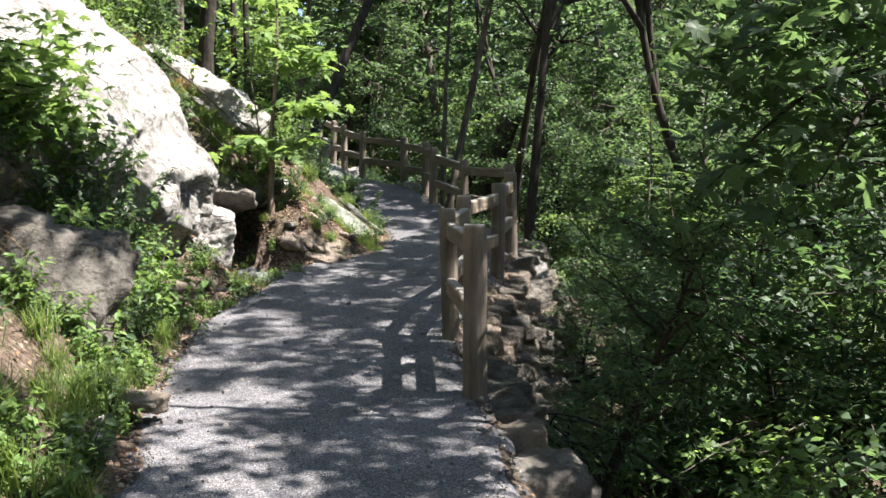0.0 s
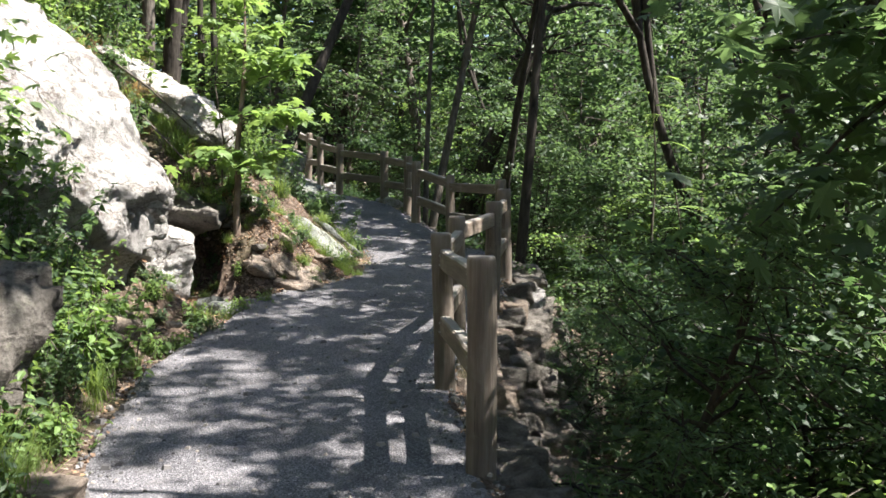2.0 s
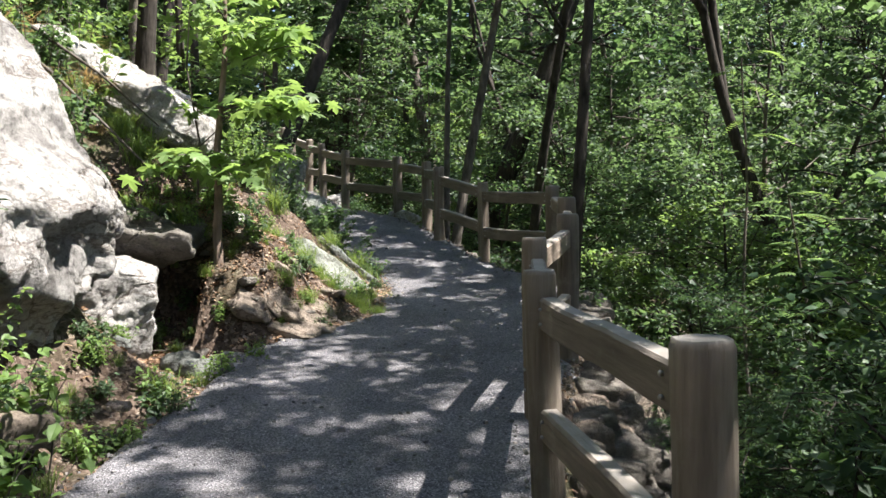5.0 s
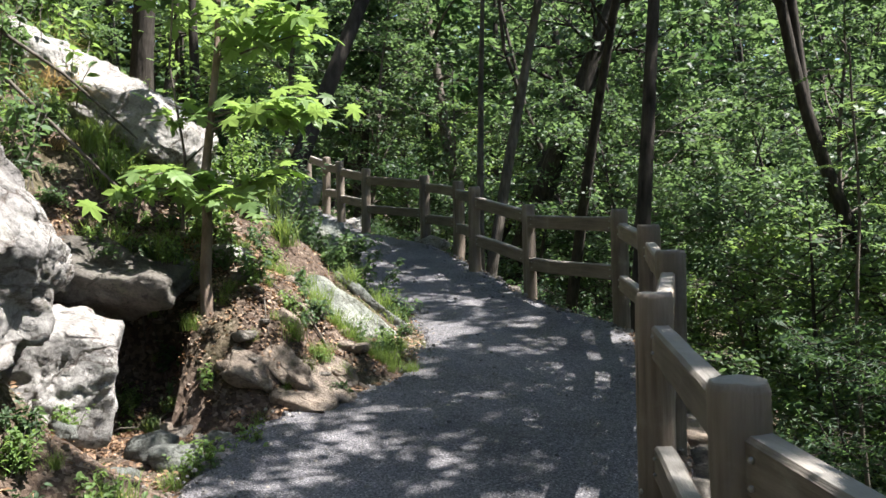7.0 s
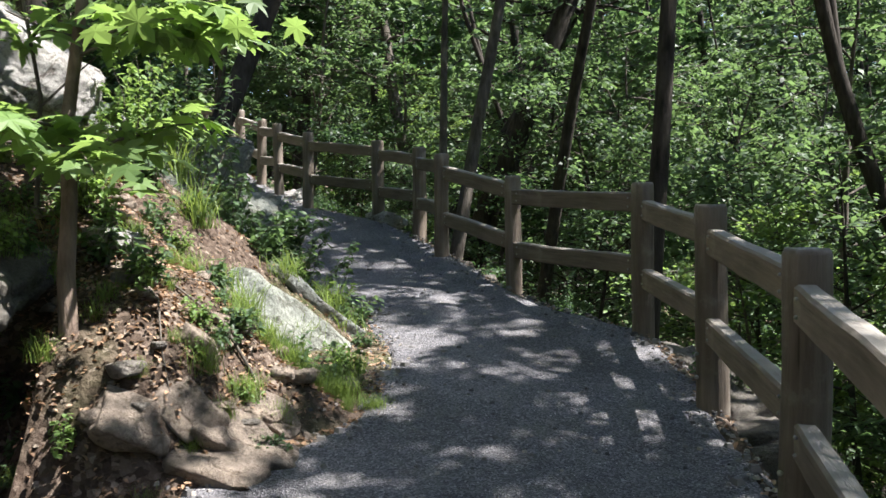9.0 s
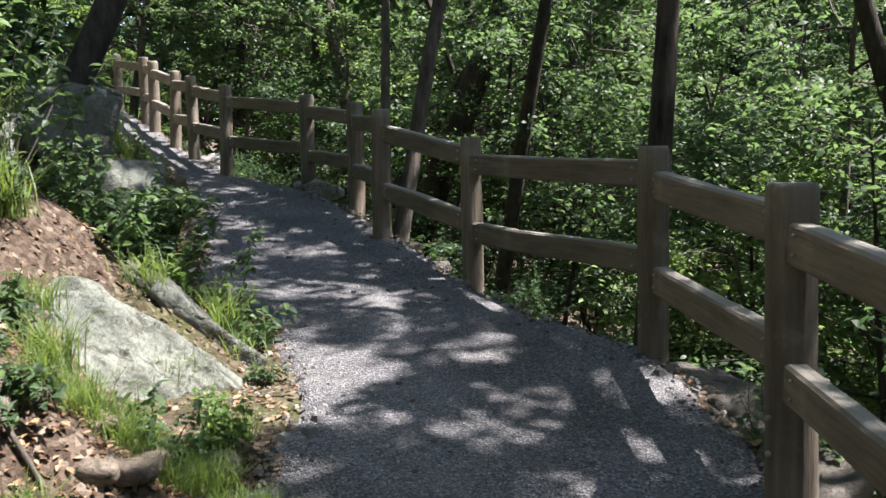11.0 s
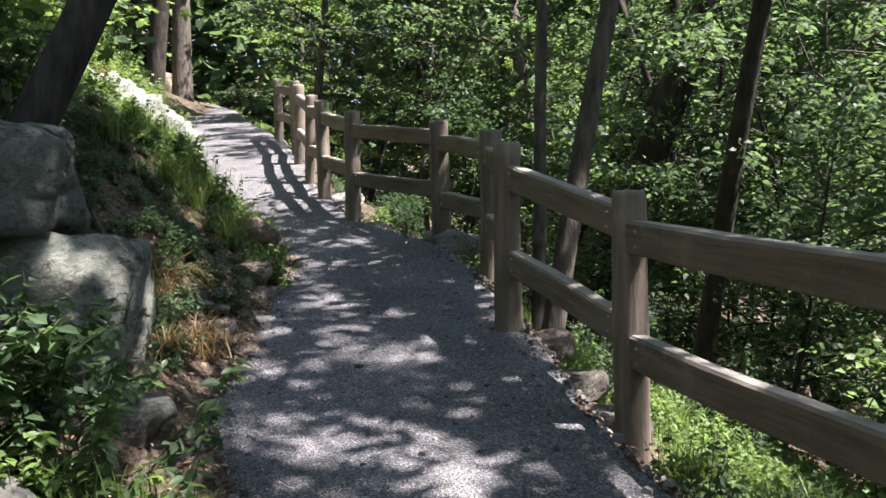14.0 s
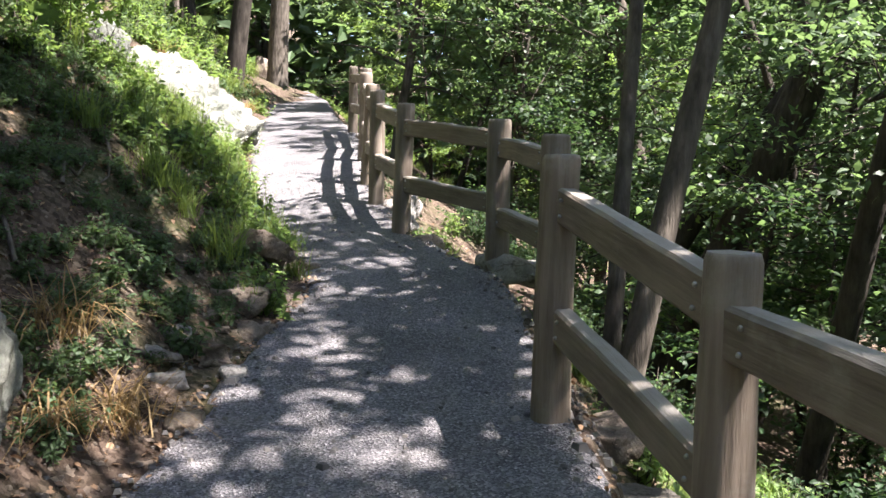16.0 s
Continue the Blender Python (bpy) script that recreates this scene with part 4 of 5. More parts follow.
# Bright-leaved saplings put the sunlit brightness of this stretch into leaf colour.
for k, (x, y) in enumerate(((4.7, 16.0), (5.6, 18.2), (6.2, 16.4), (3.8, 18.2), (4.3, 19.9), (5.4, 12.0))):
    plant(NEAR[2], "tree", NEAR_WORDS[2], "tree", on_ground(x, y), 61.0 * k, 0.95 + 0.1 * math.sin(k) ** 2, "young trees on the slope", tilt=(3 * math.sin(k), 0))
rng = random.Random(5)
tries = 0
while len(spots) < 76 and tries < 6000:
    tries += 1
    y = rng.uniform(3.5, 36)
    side = rng.random() < 0.88
    d = rng.uniform(1.9, 8.5)
    x = float(right_edge(y)) + d if side else float(left_edge(y)) - d - 1.2
    if (not side and y < 24) or (y < 8 and d < 2.8) or (side and y > 12.5 and d < 3.6) or not free(x, y, 1.2):
        continue
    kind = rng.choices(range(4), ((1.6, 1.8, 0.4, 1.0) if y < 10 else (1.6, 1.2, 1.5, 1.0)) if d > 3.5 else (0, 0.9, 0.4, 2.3))[0]
    plant(NEAR[kind], "tree", NEAR_WORDS[kind], "tree", on_ground(x, y), rng.uniform(0, 360), rng.uniform(0.8, 1.2), "young trees on the slope", tilt=(rng.uniform(-6, 6), rng.uniform(-6, 6)))
count = 0
tries = 0
while count < 235 and tries < 16000:
    tries += 1
    x, y = rng.uniform(-34, 36), rng.uniform(-10, 66)
    lo, hi = float(left_edge(y)), float(right_edge(y))
    if lo - 2.2 < x < hi + 8.5 and y < 30 or lo - 1.5 < x < hi + 1.5 or not free(x, y, 1.55):
        continue
    if y < 0.8 * abs(x) - 4 and rng.random() < 0.7:
        continue
    if -18 < x < -3 and 44 < y < 62:
        continue
    if x < lo and (y < 18 and x > lo - 4.2 or y < 3):
        continue
    low = 0 < x - hi < 15 and y < 34
    kind = rng.choices(range(4), (0, 0, 2, 3) if low else (2, 2, 3, 3))[0]
    plant(FAR[kind], "tree", FAR_WORDS[kind], "tree", on_ground(x, y), rng.uniform(0, 360), rng.uniform(0.6, 0.9) if low else rng.uniform(0.8, 1.25), "wood on the hillside", tilt=(rng.uniform(-6, 6), rng.uniform(-6, 6)))
    count += 1


def build_far_woods():
    """What is too far to tell apart: a deep belt of foliage all round."""
    gen = np.random.default_rng(9)
    n = 240000
    w = gen.uniform(0, 2 * np.pi, n)
    r = gen.uniform(44, 80, n)
    x, y = 2 + r * np.sin(w), 18 + r * np.cos(w)
    z = height(x, y) + gen.uniform(0, 1, n) ** 0.9 * 27
    v, f = leaves(gen, np.stack([x, y, z], 1), 1.15, OVAL, 0.9)
    tagged(new("far_woods", mesh_of("far_woods", v, f, LEAF, False)), "distant belt of green forest foliage", "woods", kind="stuff")


build_far_woods()


# ---- low plants ----
def herb_meshes(seed, tall, wide, stems, per, size, leaf, shape=POINTED):
    """A clump of leafy stems."""
    gen = np.random.default_rng(seed)
    wood, seats = [], []
    for _ in range(stems):
        w, a = gen.uniform(0, 2 * np.pi), gen.uniform(0.0, 0.55)
        start = np.array([gen.normal(0, wide * 0.25), gen.normal(0, wide * 0.25), -0.03])
        stem = grown(gen, start, (math.cos(w) * a, math.sin(w) * a, 1), tall * gen.uniform(0.6, 1.15), 0.04, 0.12, 5)
        wood.append(tube(stem, np.linspace(0.005, 0.002, len(stem)), 3))
        for _ in range(per):
            k = gen.uniform(1.0, len(stem) - 1.001)
            i = int(k)
            seats.append(stem[i] + (stem[i + 1] - stem[i]) * (k - i) + gen.normal(0, size * 0.25, 3))
    v, f = leaves(gen, np.array(seats), size, shape, 0.5)
    return mesh_of("stems", *merged(*wood), BARK_GREY), mesh_of("foliage", v, f, leaf, False)


def tuft_mesh(seed, blades, tall, spread, material, droop=0.5):
    """A tuft of arching grass."""
    gen = np.random.default_rng(seed)
    vs, fs = [], []
    for k in range(blades):
        w, a, h = gen.uniform(0, 2 * np.pi), gen.uniform(0.15, 0.95) + 0.35 * (droop > 0.7), tall * gen.uniform(0.5, 1.15)
        base = np.array([gen.normal(0, spread), gen.normal(0, spread), -0.02])
        d = np.array([math.cos(w), math.sin(w), 0])
        side = np.array([-d[1], d[0], 0]) * gen.uniform(0.002, 0.0038)
        pts = [base + d * h * a * s ** 1.6 + np.array([0, 0, h * (s - droop * a * s ** 2.4)]) for s in (0, 0.4, 0.75, 1.0)]
        n = len(vs)
        vs += [pts[0] - side, pts[0] + side, pts[1] - side, pts[1] + side, pts[2] - side * 0.7, pts[2] + side * 0.7, pts[3]]
        fs += [(n, n + 1, n + 3), (n, n + 3, n + 2), (n + 2, n + 3, n + 5), (n + 2, n + 5, n + 4), (n + 4, n + 5, n + 6)]
    return mesh_of("blades", np.array(vs), np.array(fs), material, False)


def fern_mesh(seed, fronds, long):
    """A fern: arching fronds, each with two rows of leaflets."""
    gen = np.random.default_rng(seed)
    vs, fs = [], []
    for k in range(fronds):
        w = 2 * np.pi * (k + gen.uniform(-0.3, 0.3)) / fronds
        d, side = np.array([math.cos(w), math.sin(w), 0]), np.array([-math.sin(w), math.cos(w), 0])
        length = long * gen.uniform(0.75, 1.1)
        for i in range(22):
            s = 0.12 + 0.88 * i / 22
            p = d * length * s * 0.85 + np.array([0, 0, length * (0.75 * s - 0.62 * s * s)])
            reach = length * 0.24 * math.sin(math.pi * min(1, 0.15 + 0.85 * s)) + 0.008
            for sign in (-1, 1):
                tip = p + side * sign * reach + d * reach * 0.35 + np.array([0, 0, -0.25 * reach])
                n = len(vs)
                vs += [p - d * 0.004, p + (tip - p) * 0.45 + d * 0.012, tip, p + (tip - p) * 0.45 - d * 0.014]
                fs += [(n, n + 2, n + 1), (n, n + 3, n + 2)]
    return mesh_of("fronds", np.array(vs), np.array(fs), LEAF_DARK, False)


HERBS = [herb_meshes(501, 0.34, 0.3, 14, 12, 0.075, LEAF), herb_meshes(502, 0.45, 0.36, 18, 14, 0.07, LEAF_BRIGHT), herb_meshes(503, 0.26, 0.34, 16, 10, 0.065, LEAF),
         herb_meshes(504, 0.6, 0.4, 20, 18, 0.06, LEAF)]
SHRUBS = [herb_meshes(511, 1.0, 0.55, 26, 38, 0.062, LEAF), herb_meshes(512, 0.8, 0.7, 28, 32, 0.07, LEAF_BRIGHT), herb_meshes(513, 1.3, 0.7, 30, 42, 0.075, LEAF_DARK), herb_meshes(514, 0.85, 0.6, 24, 84, 0.058, LEAF)]
TUFTS = [tuft_mesh(521, 110, 0.3, 0.05, GRASS), tuft_mesh(522, 130, 0.42, 0.07, GRASS), tuft_mesh(523, 90, 0.22, 0.06, GRASS)]
DRY_TUFTS = [tuft_mesh(531, 120, 0.5, 0.07, DRY_GRASS, 0.8), tuft_mesh(532, 90, 0.38, 0.06, DRY_GRASS, 0.9)]
FERN = fern_mesh(541, 9, 0.75)


def herb(kind, x, y, scale=1.0, lift=0.0):
    gx = on_ground(x, y, 0.0)
    plant(HERBS[kind], "weed", ("low leafy weeds on the bank", "bright green weeds in the sun", "small ground herbs in soil", "tall leafy weeds beside the trail")[kind], "weeds",
          (gx[0], gx[1], gx[2] + lift), rng.uniform(0, 360), scale, "weeds on the bank", ("stem", "foliage"))


def shrub(kind, x, y, scale=1.0):
    plant(SHRUBS[kind], "shrub", ("green small-leaved shrub on the bank", "bright leafy shrub beside the trail", "dark green shrub in shade below the trail", "dense pale green shrub with many small leaves")[kind], "shrub", on_ground(x, y), rng.uniform(0, 360), scale,
          "shrubs along the trail", ("stem", "foliage"))


def tuft(x, y, scale=1.0, dry=False, lift=0.0):
    ob = new("grass_tuft", rng.choice(DRY_TUFTS if dry else TUFTS))
    gx = on_ground(x, y, 0.0)
    ob.matrix_basis = pose(gx[0], gx[1], gx[2] + lift, 0, 0, rng.uniform(0, 360)) @ Matrix.Diagonal((scale, scale, scale, 1))
    tagged(ob, "dry straw-coloured arching grass tuft" if dry else "tuft of fine green grass on the bank", "grass", "grass tufts")


def sward(name, label, category, items):
    """Many small plants that nobody could count, joined into one mesh: (meshes, x, y, scale)."""
    vs, fs, slots, kinds, n = [], [], [], [], 0
    for meshes, x, y, scale in items:
        w, z = rng.uniform(0, 2 * math.pi), float(height(x, y)) - 0.01
        c, q = scale * math.cos(w), scale * math.sin(w)
        for me in meshes:
            v = np.empty(len(me.vertices) * 3, np.float32)
            me.vertices.foreach_get("co", v)
            f = np.empty(len(me.loops), np.int32)
            me.loops.foreach_get("vertex_index", f)
            v = v.reshape(-1, 3)
            vs.append(np.stack([c * v[:, 0] - q * v[:, 1] + x, q * v[:, 0] + c * v[:, 1] + y, scale * v[:, 2] + z], 1))
            fs.append(f.reshape(-1, 3) + n)
            n += len(v)
            if me.materials[0] not in kinds:
                kinds.append(me.materials[0])
            slots.append(np.full(len(f) // 3, kinds.index(me.materials[0]), np.int32))
    me = mesh_of(name, np.concatenate(vs), np.concatenate(fs), kinds[0], False)
    for stuff in kinds[1:]:
        me.materials.append(stuff)
    me.polygons.foreach_set("material_index", np.concatenate(slots))
    tagged(new(name, me), label, category, kind="stuff")


# beside the first stretch
for k in range(16):
    tuft(rng.uniform(-2.9, -1.95), rng.uniform(3.3, 4.7), rng.uniform(1.1, 1.5))
for x, y, s in ((-2.0, 4.6, 1.1), (-2.3, 4.2, 1.3), (-2.6, 4.6, 1.3), (-1.95, 3.9, 1.2), (-2.2, 3.5, 1.3), (-2.8, 4.0, 1.3), (-2.5, 5.4, 1.1), (-2.2, 6.0, 0.8), (-2.35, 7.3, 0.8), (-1.75, 4.2, 0.8)):
    tuft(x, y, s)
for k, (x, y, s) in enumerate(((-2.3, 5.7, 1.0), (-2.5, 5.9, 1.1), (-2.2, 6.5, 0.8), (-2.45, 6.9, 1.0), (-2.55, 7.3, 1.1), (-2.5, 7.7, 1.0), (-2.6, 8.1, 0.9), (-2.25, 9.3, 0.7), (-2.1, 9.8, 0.6), (-2.3, 10.0, 0.8),
                                (-2.4, 9.0, 0.8), (-2.7, 5.5, 1.1), (-3.0, 5.0, 1.2), (-2.8, 7.4, 1.4), (-2.9, 7.8, 1.5))):
    herb((1, 1, 1, 3, 0)[k % 5], x, y, 0.8 * s)
for x, y, k, s in ((-3.2, 7.6, 0, 1.2), (-3.6, 7.9, 1, 1.1), (-3.1, 8.2, 0, 0.9), (-2.95, 8.7, 1, 0.75), (-3.3, 8.5, 0, 1.1), (-2.85, 8.1, 0, 0.8), (-4.0, 6.9, 0, 1.2), (-4.2, 5.8, 1, 1.1), (-3.5, 5.3, 0, 1.0)):
    shrub(k, x, y, s)
items = []
for _ in range(150):
    y = rng.uniform(9.0, 14.6)
    x = rng.uniform(-6.5, -3.6)
    items.append((HERBS[rng.choice((0, 1, 3))], x, y, rng.uniform(0.7, 1.5)) if rng.random() < 0.5 else ((rng.choice(DRY_TUFTS + TUFTS),), x, y, rng.uniform(0.9, 1.6)))
sward("bank_weeds", "mixed dry grass and green weeds above the rocks", "weeds", items)
tuft(-3.1, 5.7, 1.2, True), tuft(-3.2, 6.0, 1.2, True, 0.4), tuft(-4.3, 11.6, 1.4, True), tuft(-4.4, 12.1, 1.4, True), tuft(-4.6, 12.6, 1.5, True), tuft(-3.9, 12.0, 1.2, True)
for _ in range(60):
    y = rng.uniform(3.2, 8.6)
    x = float(left_edge(y)) - 0.08 - rng.random() ** 1.4 * 1.2
    if rng.random() < 0.55:
        herb(rng.choice((0, 1, 1)), x, y, rng.uniform(0.5, 0.9))
    else:
        tuft(x, y, rng.uniform(0.7, 1.2))
for _ in range(20):
    y = rng.uniform(7.0, 8.7)
    herb(rng.choice((0, 1, 1)), rng.uniform(-3.1, -2.5), y, rng.uniform(0.8, 1.4))
for _ in range(16):
    y = rng.uniform(11.9, 15.6)
    x = float(left_edge(y)) - 0.35 - rng.random() * 2.6
    if rng.random() < 0.5:
        herb(rng.choice((0, 1, 2)), x, y, rng.uniform(0.5, 0.9))
    else:
        tuft(x, y, rng.uniform(0.45, 0.8))
for x, y, k, q in ((-2.02, 11.05, 1, 0.55), (-1.85, 11.2, 1, 0.5), (-2.15, 10.95, 1, 0.45), (-1.98, 10.8, 2, 0.5), (-2.2, 11.15, 1, 0.4), (-2.9, 9.6, 1, 0.5), (-2.75, 10.6, 1, 0.45)):
    herb(k, x, y, q)
# on top of the overhanging rock
for x, y, k, q in ((-3.1, 12.1, 1, 0.5), (-2.85, 12.25, 0, 0.6), (-2.6, 12.1, 1, 0.5), (-3.25, 12.35, 0, 0.7), (-2.95, 11.85, 2, 0.5), (-2.65, 12.35, 0, 0.6)):
    herb(k, x, y, q, 1.55 - 0.16 * (x + 2.84) - float(height(x, y)))
for x, y, q in ((-3.0, 12.2, 0.8), (-3.3, 12.3, 0.9), (-2.75, 12.3, 0.7)):
    tuft(x, y, q, False, 1.55 - 0.16 * (x + 2.84) - float(height(x, y)))
for _ in range(15):
    y = rng.uniform(8.9, 10.3)
    x = float(left_edge(y)) - 0.05 - 0.7 * rng.random()
    herb(rng.choice((0, 1, 1)), x, y, rng.uniform(0.35, 0.65)) if rng.random() < 0.6 else tuft(x, y, rng.uniform(0.4, 0.7))
for x, y, q in ((-2.2, 10.7, 0.5), (-2.3, 10.2, 0.7)):
    tuft(x, y, q)
for k, (x, y, size) in enumerate(((-2.3, 11.15, 0.14), (-2.55, 10.85, 0.12), (-2.75, 10.6, 0.1), (-2.15, 11.45, 0.12), (-2.5, 11.3, 0.16))):
    rock("stone", (x, y, float(height(x, y)) + 0.3 * size), (size * 1.3, size, size * 0.7), (5 * k, 8, 60 * k), 820 + k, GREY_ROCK, "grey stone at the mouth of the hollow", "stone", sub=3, rough=0.14 * size, group="stones along the trail", boxy=0.6)
# round the maple and the leaning rock
for x, y, s in ((-2.6, 13.6, 1.1), (-2.1, 13.9, 1.0), (-1.9, 13.6, 1.0), (-2.3, 14.2, 1.1), (-3.0, 13.0, 1.2), (-3.2, 12.6, 1.2), (-1.7, 13.1, 0.8), (-1.2, 13.0, 0.8), (-1.1, 13.25, 0.8), (-1.5, 12.95, 0.8), (-1.15, 14.4, 1.0), (-1.3, 14.7, 1.0)):
    tuft(x, y, s)
for k, (x, y, s) in enumerate(((-1.25, 13.1, 0.7), (-1.4, 13.15, 0.8), (-1.1, 13.3, 0.6), (-1.65, 12.65, 0.7), (-2.1, 12.5, 0.7), (-2.5, 13.0, 0.8), (-2.8, 13.4, 1.0), (-2.4, 13.8, 1.0), (-3.1, 13.6, 1.0),
                                (-1.42, 12.1, 0.45), (-1.1, 14.65, 0.8), (-1.25, 14.9, 0.8), (-1.0, 14.1, 0.5))):
    herb((2, 0, 1)[k % 3], x, y, s)
for x, y, k, s in ((-1.6, 14.88, 3, 1.0), (-1.92, 14.85, 3, 1.05), (-2.2, 15.1, 3, 1.0), (-3.0, 16.4, 2, 1.0), (-3.5, 16.9, 2, 1.1), (-2.3, 14.4, 0, 0.9), (-2.6, 14.1, 1, 0.8)):
    shrub(k, x, y, s)
for _ in range(22):
    y = rng.uniform(11.9, 15.0)
    x = float(left_edge(y)) - rng.uniform(0.5, 2.9)
    herb(rng.choice((0, 1, 2, 2)), x, y, rng.uniform(0.4, 0.75))
for k in range(64):
    y = rng.uniform(11.6, 13.6)
    x = float(left_edge(y)) - rng.uniform(0.1, 1.8)
    size = rng.uniform(0.03, 0.1)
    rock("stone", (x, y, float(height(x, y)) + 0.05 * size), (size * 1.2, size, size * 0.5), (rng.uniform(-15, 15), rng.uniform(-15, 15), rng.uniform(0, 360)), 700 + k, rng.choice((TAN_ROCK, TAN_ROCK, WALL_ROCK)),
         "small tan stone in the bare soil", "stone", sub=3, rough=0.14 * size, group="stones along the trail", boxy=0.8, keen=30.0)
items = []
for _ in range(90):
    y = rng.uniform(11.6, 13.6)
    x = float(left_edge(y)) - 0.05 - 1.5 * rng.random()
    if not (-1.9 < x < -1.2 and 13.15 < y):
        items.append((HERBS[rng.choice((0, 1, 1, 2))], x, y, rng.uniform(0.25, 0.5)) if rng.random() < 0.45 else ((rng.choice(TUFTS),), x, y, rng.uniform(0.3, 0.6)))
for _ in range(110):
    x, y = rng.uniform(-4.0, -2.55), rng.uniform(12.45, 14.0)
    items.append((HERBS[rng.choice((1, 1, 2))], x, y, rng.uniform(0.3, 0.6)) if rng.random() < 0.45 else ((rng.choice(TUFTS + DRY_TUFTS[1:]),), x, y, rng.uniform(0.4, 0.8)))
for _ in range(30):
    q = rng.random()
    items.append(((rng.choice(TUFTS),), -1.75 + 0.85 * q, 13.0 - 0.12 * q + rng.uniform(-0.15, 0.08), rng.uniform(0.35, 0.55)))
sward("bank_weeds", "fine grass and weeds among stones on the soil bank", "weeds", items)
# the shaded bank and the upper stretch
for _ in range(110):
    y = rng.uniform(16.6, 31) if rng.random() < 0.5 else rng.uniform(16.6, 21)
    d = rng.uniform(0.15, 4.0)
    x = float(left_edge(y)) - d
    if y < 20.5 and d < 3.0:
        herb(rng.choice((0, 2, 2)), x, y, rng.uniform(0.3, 0.6))
    elif rng.random() < 0.62:
        herb(rng.choice((0, 0, 2, 3)), x, y, rng.uniform(0.5, 0.95))
    elif d > 1.4 or rng.random() < 0.5:
        tuft(x, y, rng.uniform(0.6, 1.1))
items = []
for _ in range(330):
    y = rng.uniform(18.6, 27)
    x = float(left_edge(y)) - 0.06 - 2.6 * rng.random() ** 1.3
    if 23.4 < y and x < float(left_edge(y)) - 0.4:
        continue
    items.append((HERBS[1], x, y, rng.uniform(0.4, 0.9)) if rng.random() < 0.45 else ((rng.choice(TUFTS),), x, y, rng.uniform(0.6, 1.15)))
for _ in range(150):
    y = rng.uniform(26.5, 38)
    x = float(left_edge(y)) - 0.05 - 3.2 * rng.random()
    items.append((HERBS[rng.choice((0, 1, 1))], x, y, rng.uniform(0.7, 1.3)) if rng.random() < 0.6 else ((rng.choice(TUFTS + DRY_TUFTS),), x, y, rng.uniform(0.8, 1.3)))
for _ in range(140):
    x, y = rng.uniform(-22, -9), rng.uniform(40, 60)
    if not float(left_edge(y)) - 0.2 < x < float(right_edge(y)) + 0.2:
        items.append((HERBS[1], x, y, rng.uniform(1.0, 1.8)) if rng.random() < 0.4 else ((rng.choice(TUFTS),), x, y, rng.uniform(1.4, 2.4)))
sward("sunlit_weeds", "sunlit yellow-green grass and weeds along the upper bank", "weeds", items)
items = []
for _ in range(620):
    y = rng.uniform(16.4, 21.0)
    x = float(left_edge(y)) - 0.15 - 2.6 * rng.random()
    items.append((HERBS[rng.choice((0, 2, 2))], x, y, rng.uniform(0.22, 0.56)))
sward("bank_herbs", "sparse low ferny herbs on the shaded bank", "weeds", items)
for k in range(26):
    y = rng.uniform(16.8, 21.2)
    x = float(left_edge(y)) + rng.uniform(-0.3, 0.12)
    size = rng.uniform(0.03, 0.1)
    rock("stone", (x, y, float(height(x, y)) + 0.15 * size), (size * 1.25, size, size * 0.5), (rng.uniform(-15, 15), rng.uniform(-15, 15), rng.uniform(0, 360)), 760 + k, rng.choice((TAN_ROCK, TAN_ROCK, PALE_ROCK)),
         "tan stone at the foot of the shaded bank", "stone", sub=3, rough=0.14 * size, group="stones along the trail", boxy=0.7, keen=30.0)
for x, y in ((-1.85, 16.9), (-1.95, 16.6), (-2.3, 16.5), (-2.7, 16.7), (-2.2, 17.0)):
    tuft(x, y, 0.95, True)
for _ in range(24):
    y = rng.uniform(20.0, 36)
    x = float(left_edge(y)) - rng.uniform(0.7, 5.0)
    if not (21 < y < 28 and x > -7.5):
        shrub(rng.choice((0, 1, 2)), x, y, rng.uniform(0.6, 1.0))
for _ in range(46):
    y = rng.uniform(8.0, 20.0)
    shrub(rng.choice((0, 1, 2)), rng.uniform(-9.0, -4.9), y, rng.uniform(0.8, 1.3))
# the outer slope
for _ in range(46):
    y = rng.uniform(2, 30)
    d = rng.uniform(1.1, 5.0) if y < 13 else rng.uniform(1.5, 5.5)
    shrub(rng.choice((0, 2, 2, 1)), float(right_edge(y)) + d, y, rng.uniform(0.7, 1.1) if y < 13 else rng.uniform(0.45, 0.75))
for _ in range(26):
    y = rng.uniform(12.5, 30)
    herb(rng.choice((0, 1, 3)), float(right_edge(y)) + rng.uniform(0.15, 1.2), y, rng.uniform(0.6, 1.0))
items = []
for _ in range(260):
    y = rng.uniform(12.8, 23.0)
    x = float(right_edge(y)) + 0.35 + 3.8 * rng.random()
    low = 0.45 + 0.5 * min(1.0, (x - float(right_edge(y))) / 2.5)
    items.append(((rng.choice(TUFTS),), x, y, low * rng.uniform(0.6, 1.1)) if rng.random() < 0.35 else (HERBS[rng.choice((1, 0, 2, 3))], x, y, low * rng.uniform(0.5, 1.1)))
for _ in range(170):
    x, y = rng.uniform(0.9, 3.0), rng.uniform(17.0, 20.0)
    items.append(((rng.choice(TUFTS),), x, y, rng.uniform(0.7, 1.2)) if rng.random() < 0.6 else (HERBS[1], x, y, rng.uniform(0.5, 0.9)))
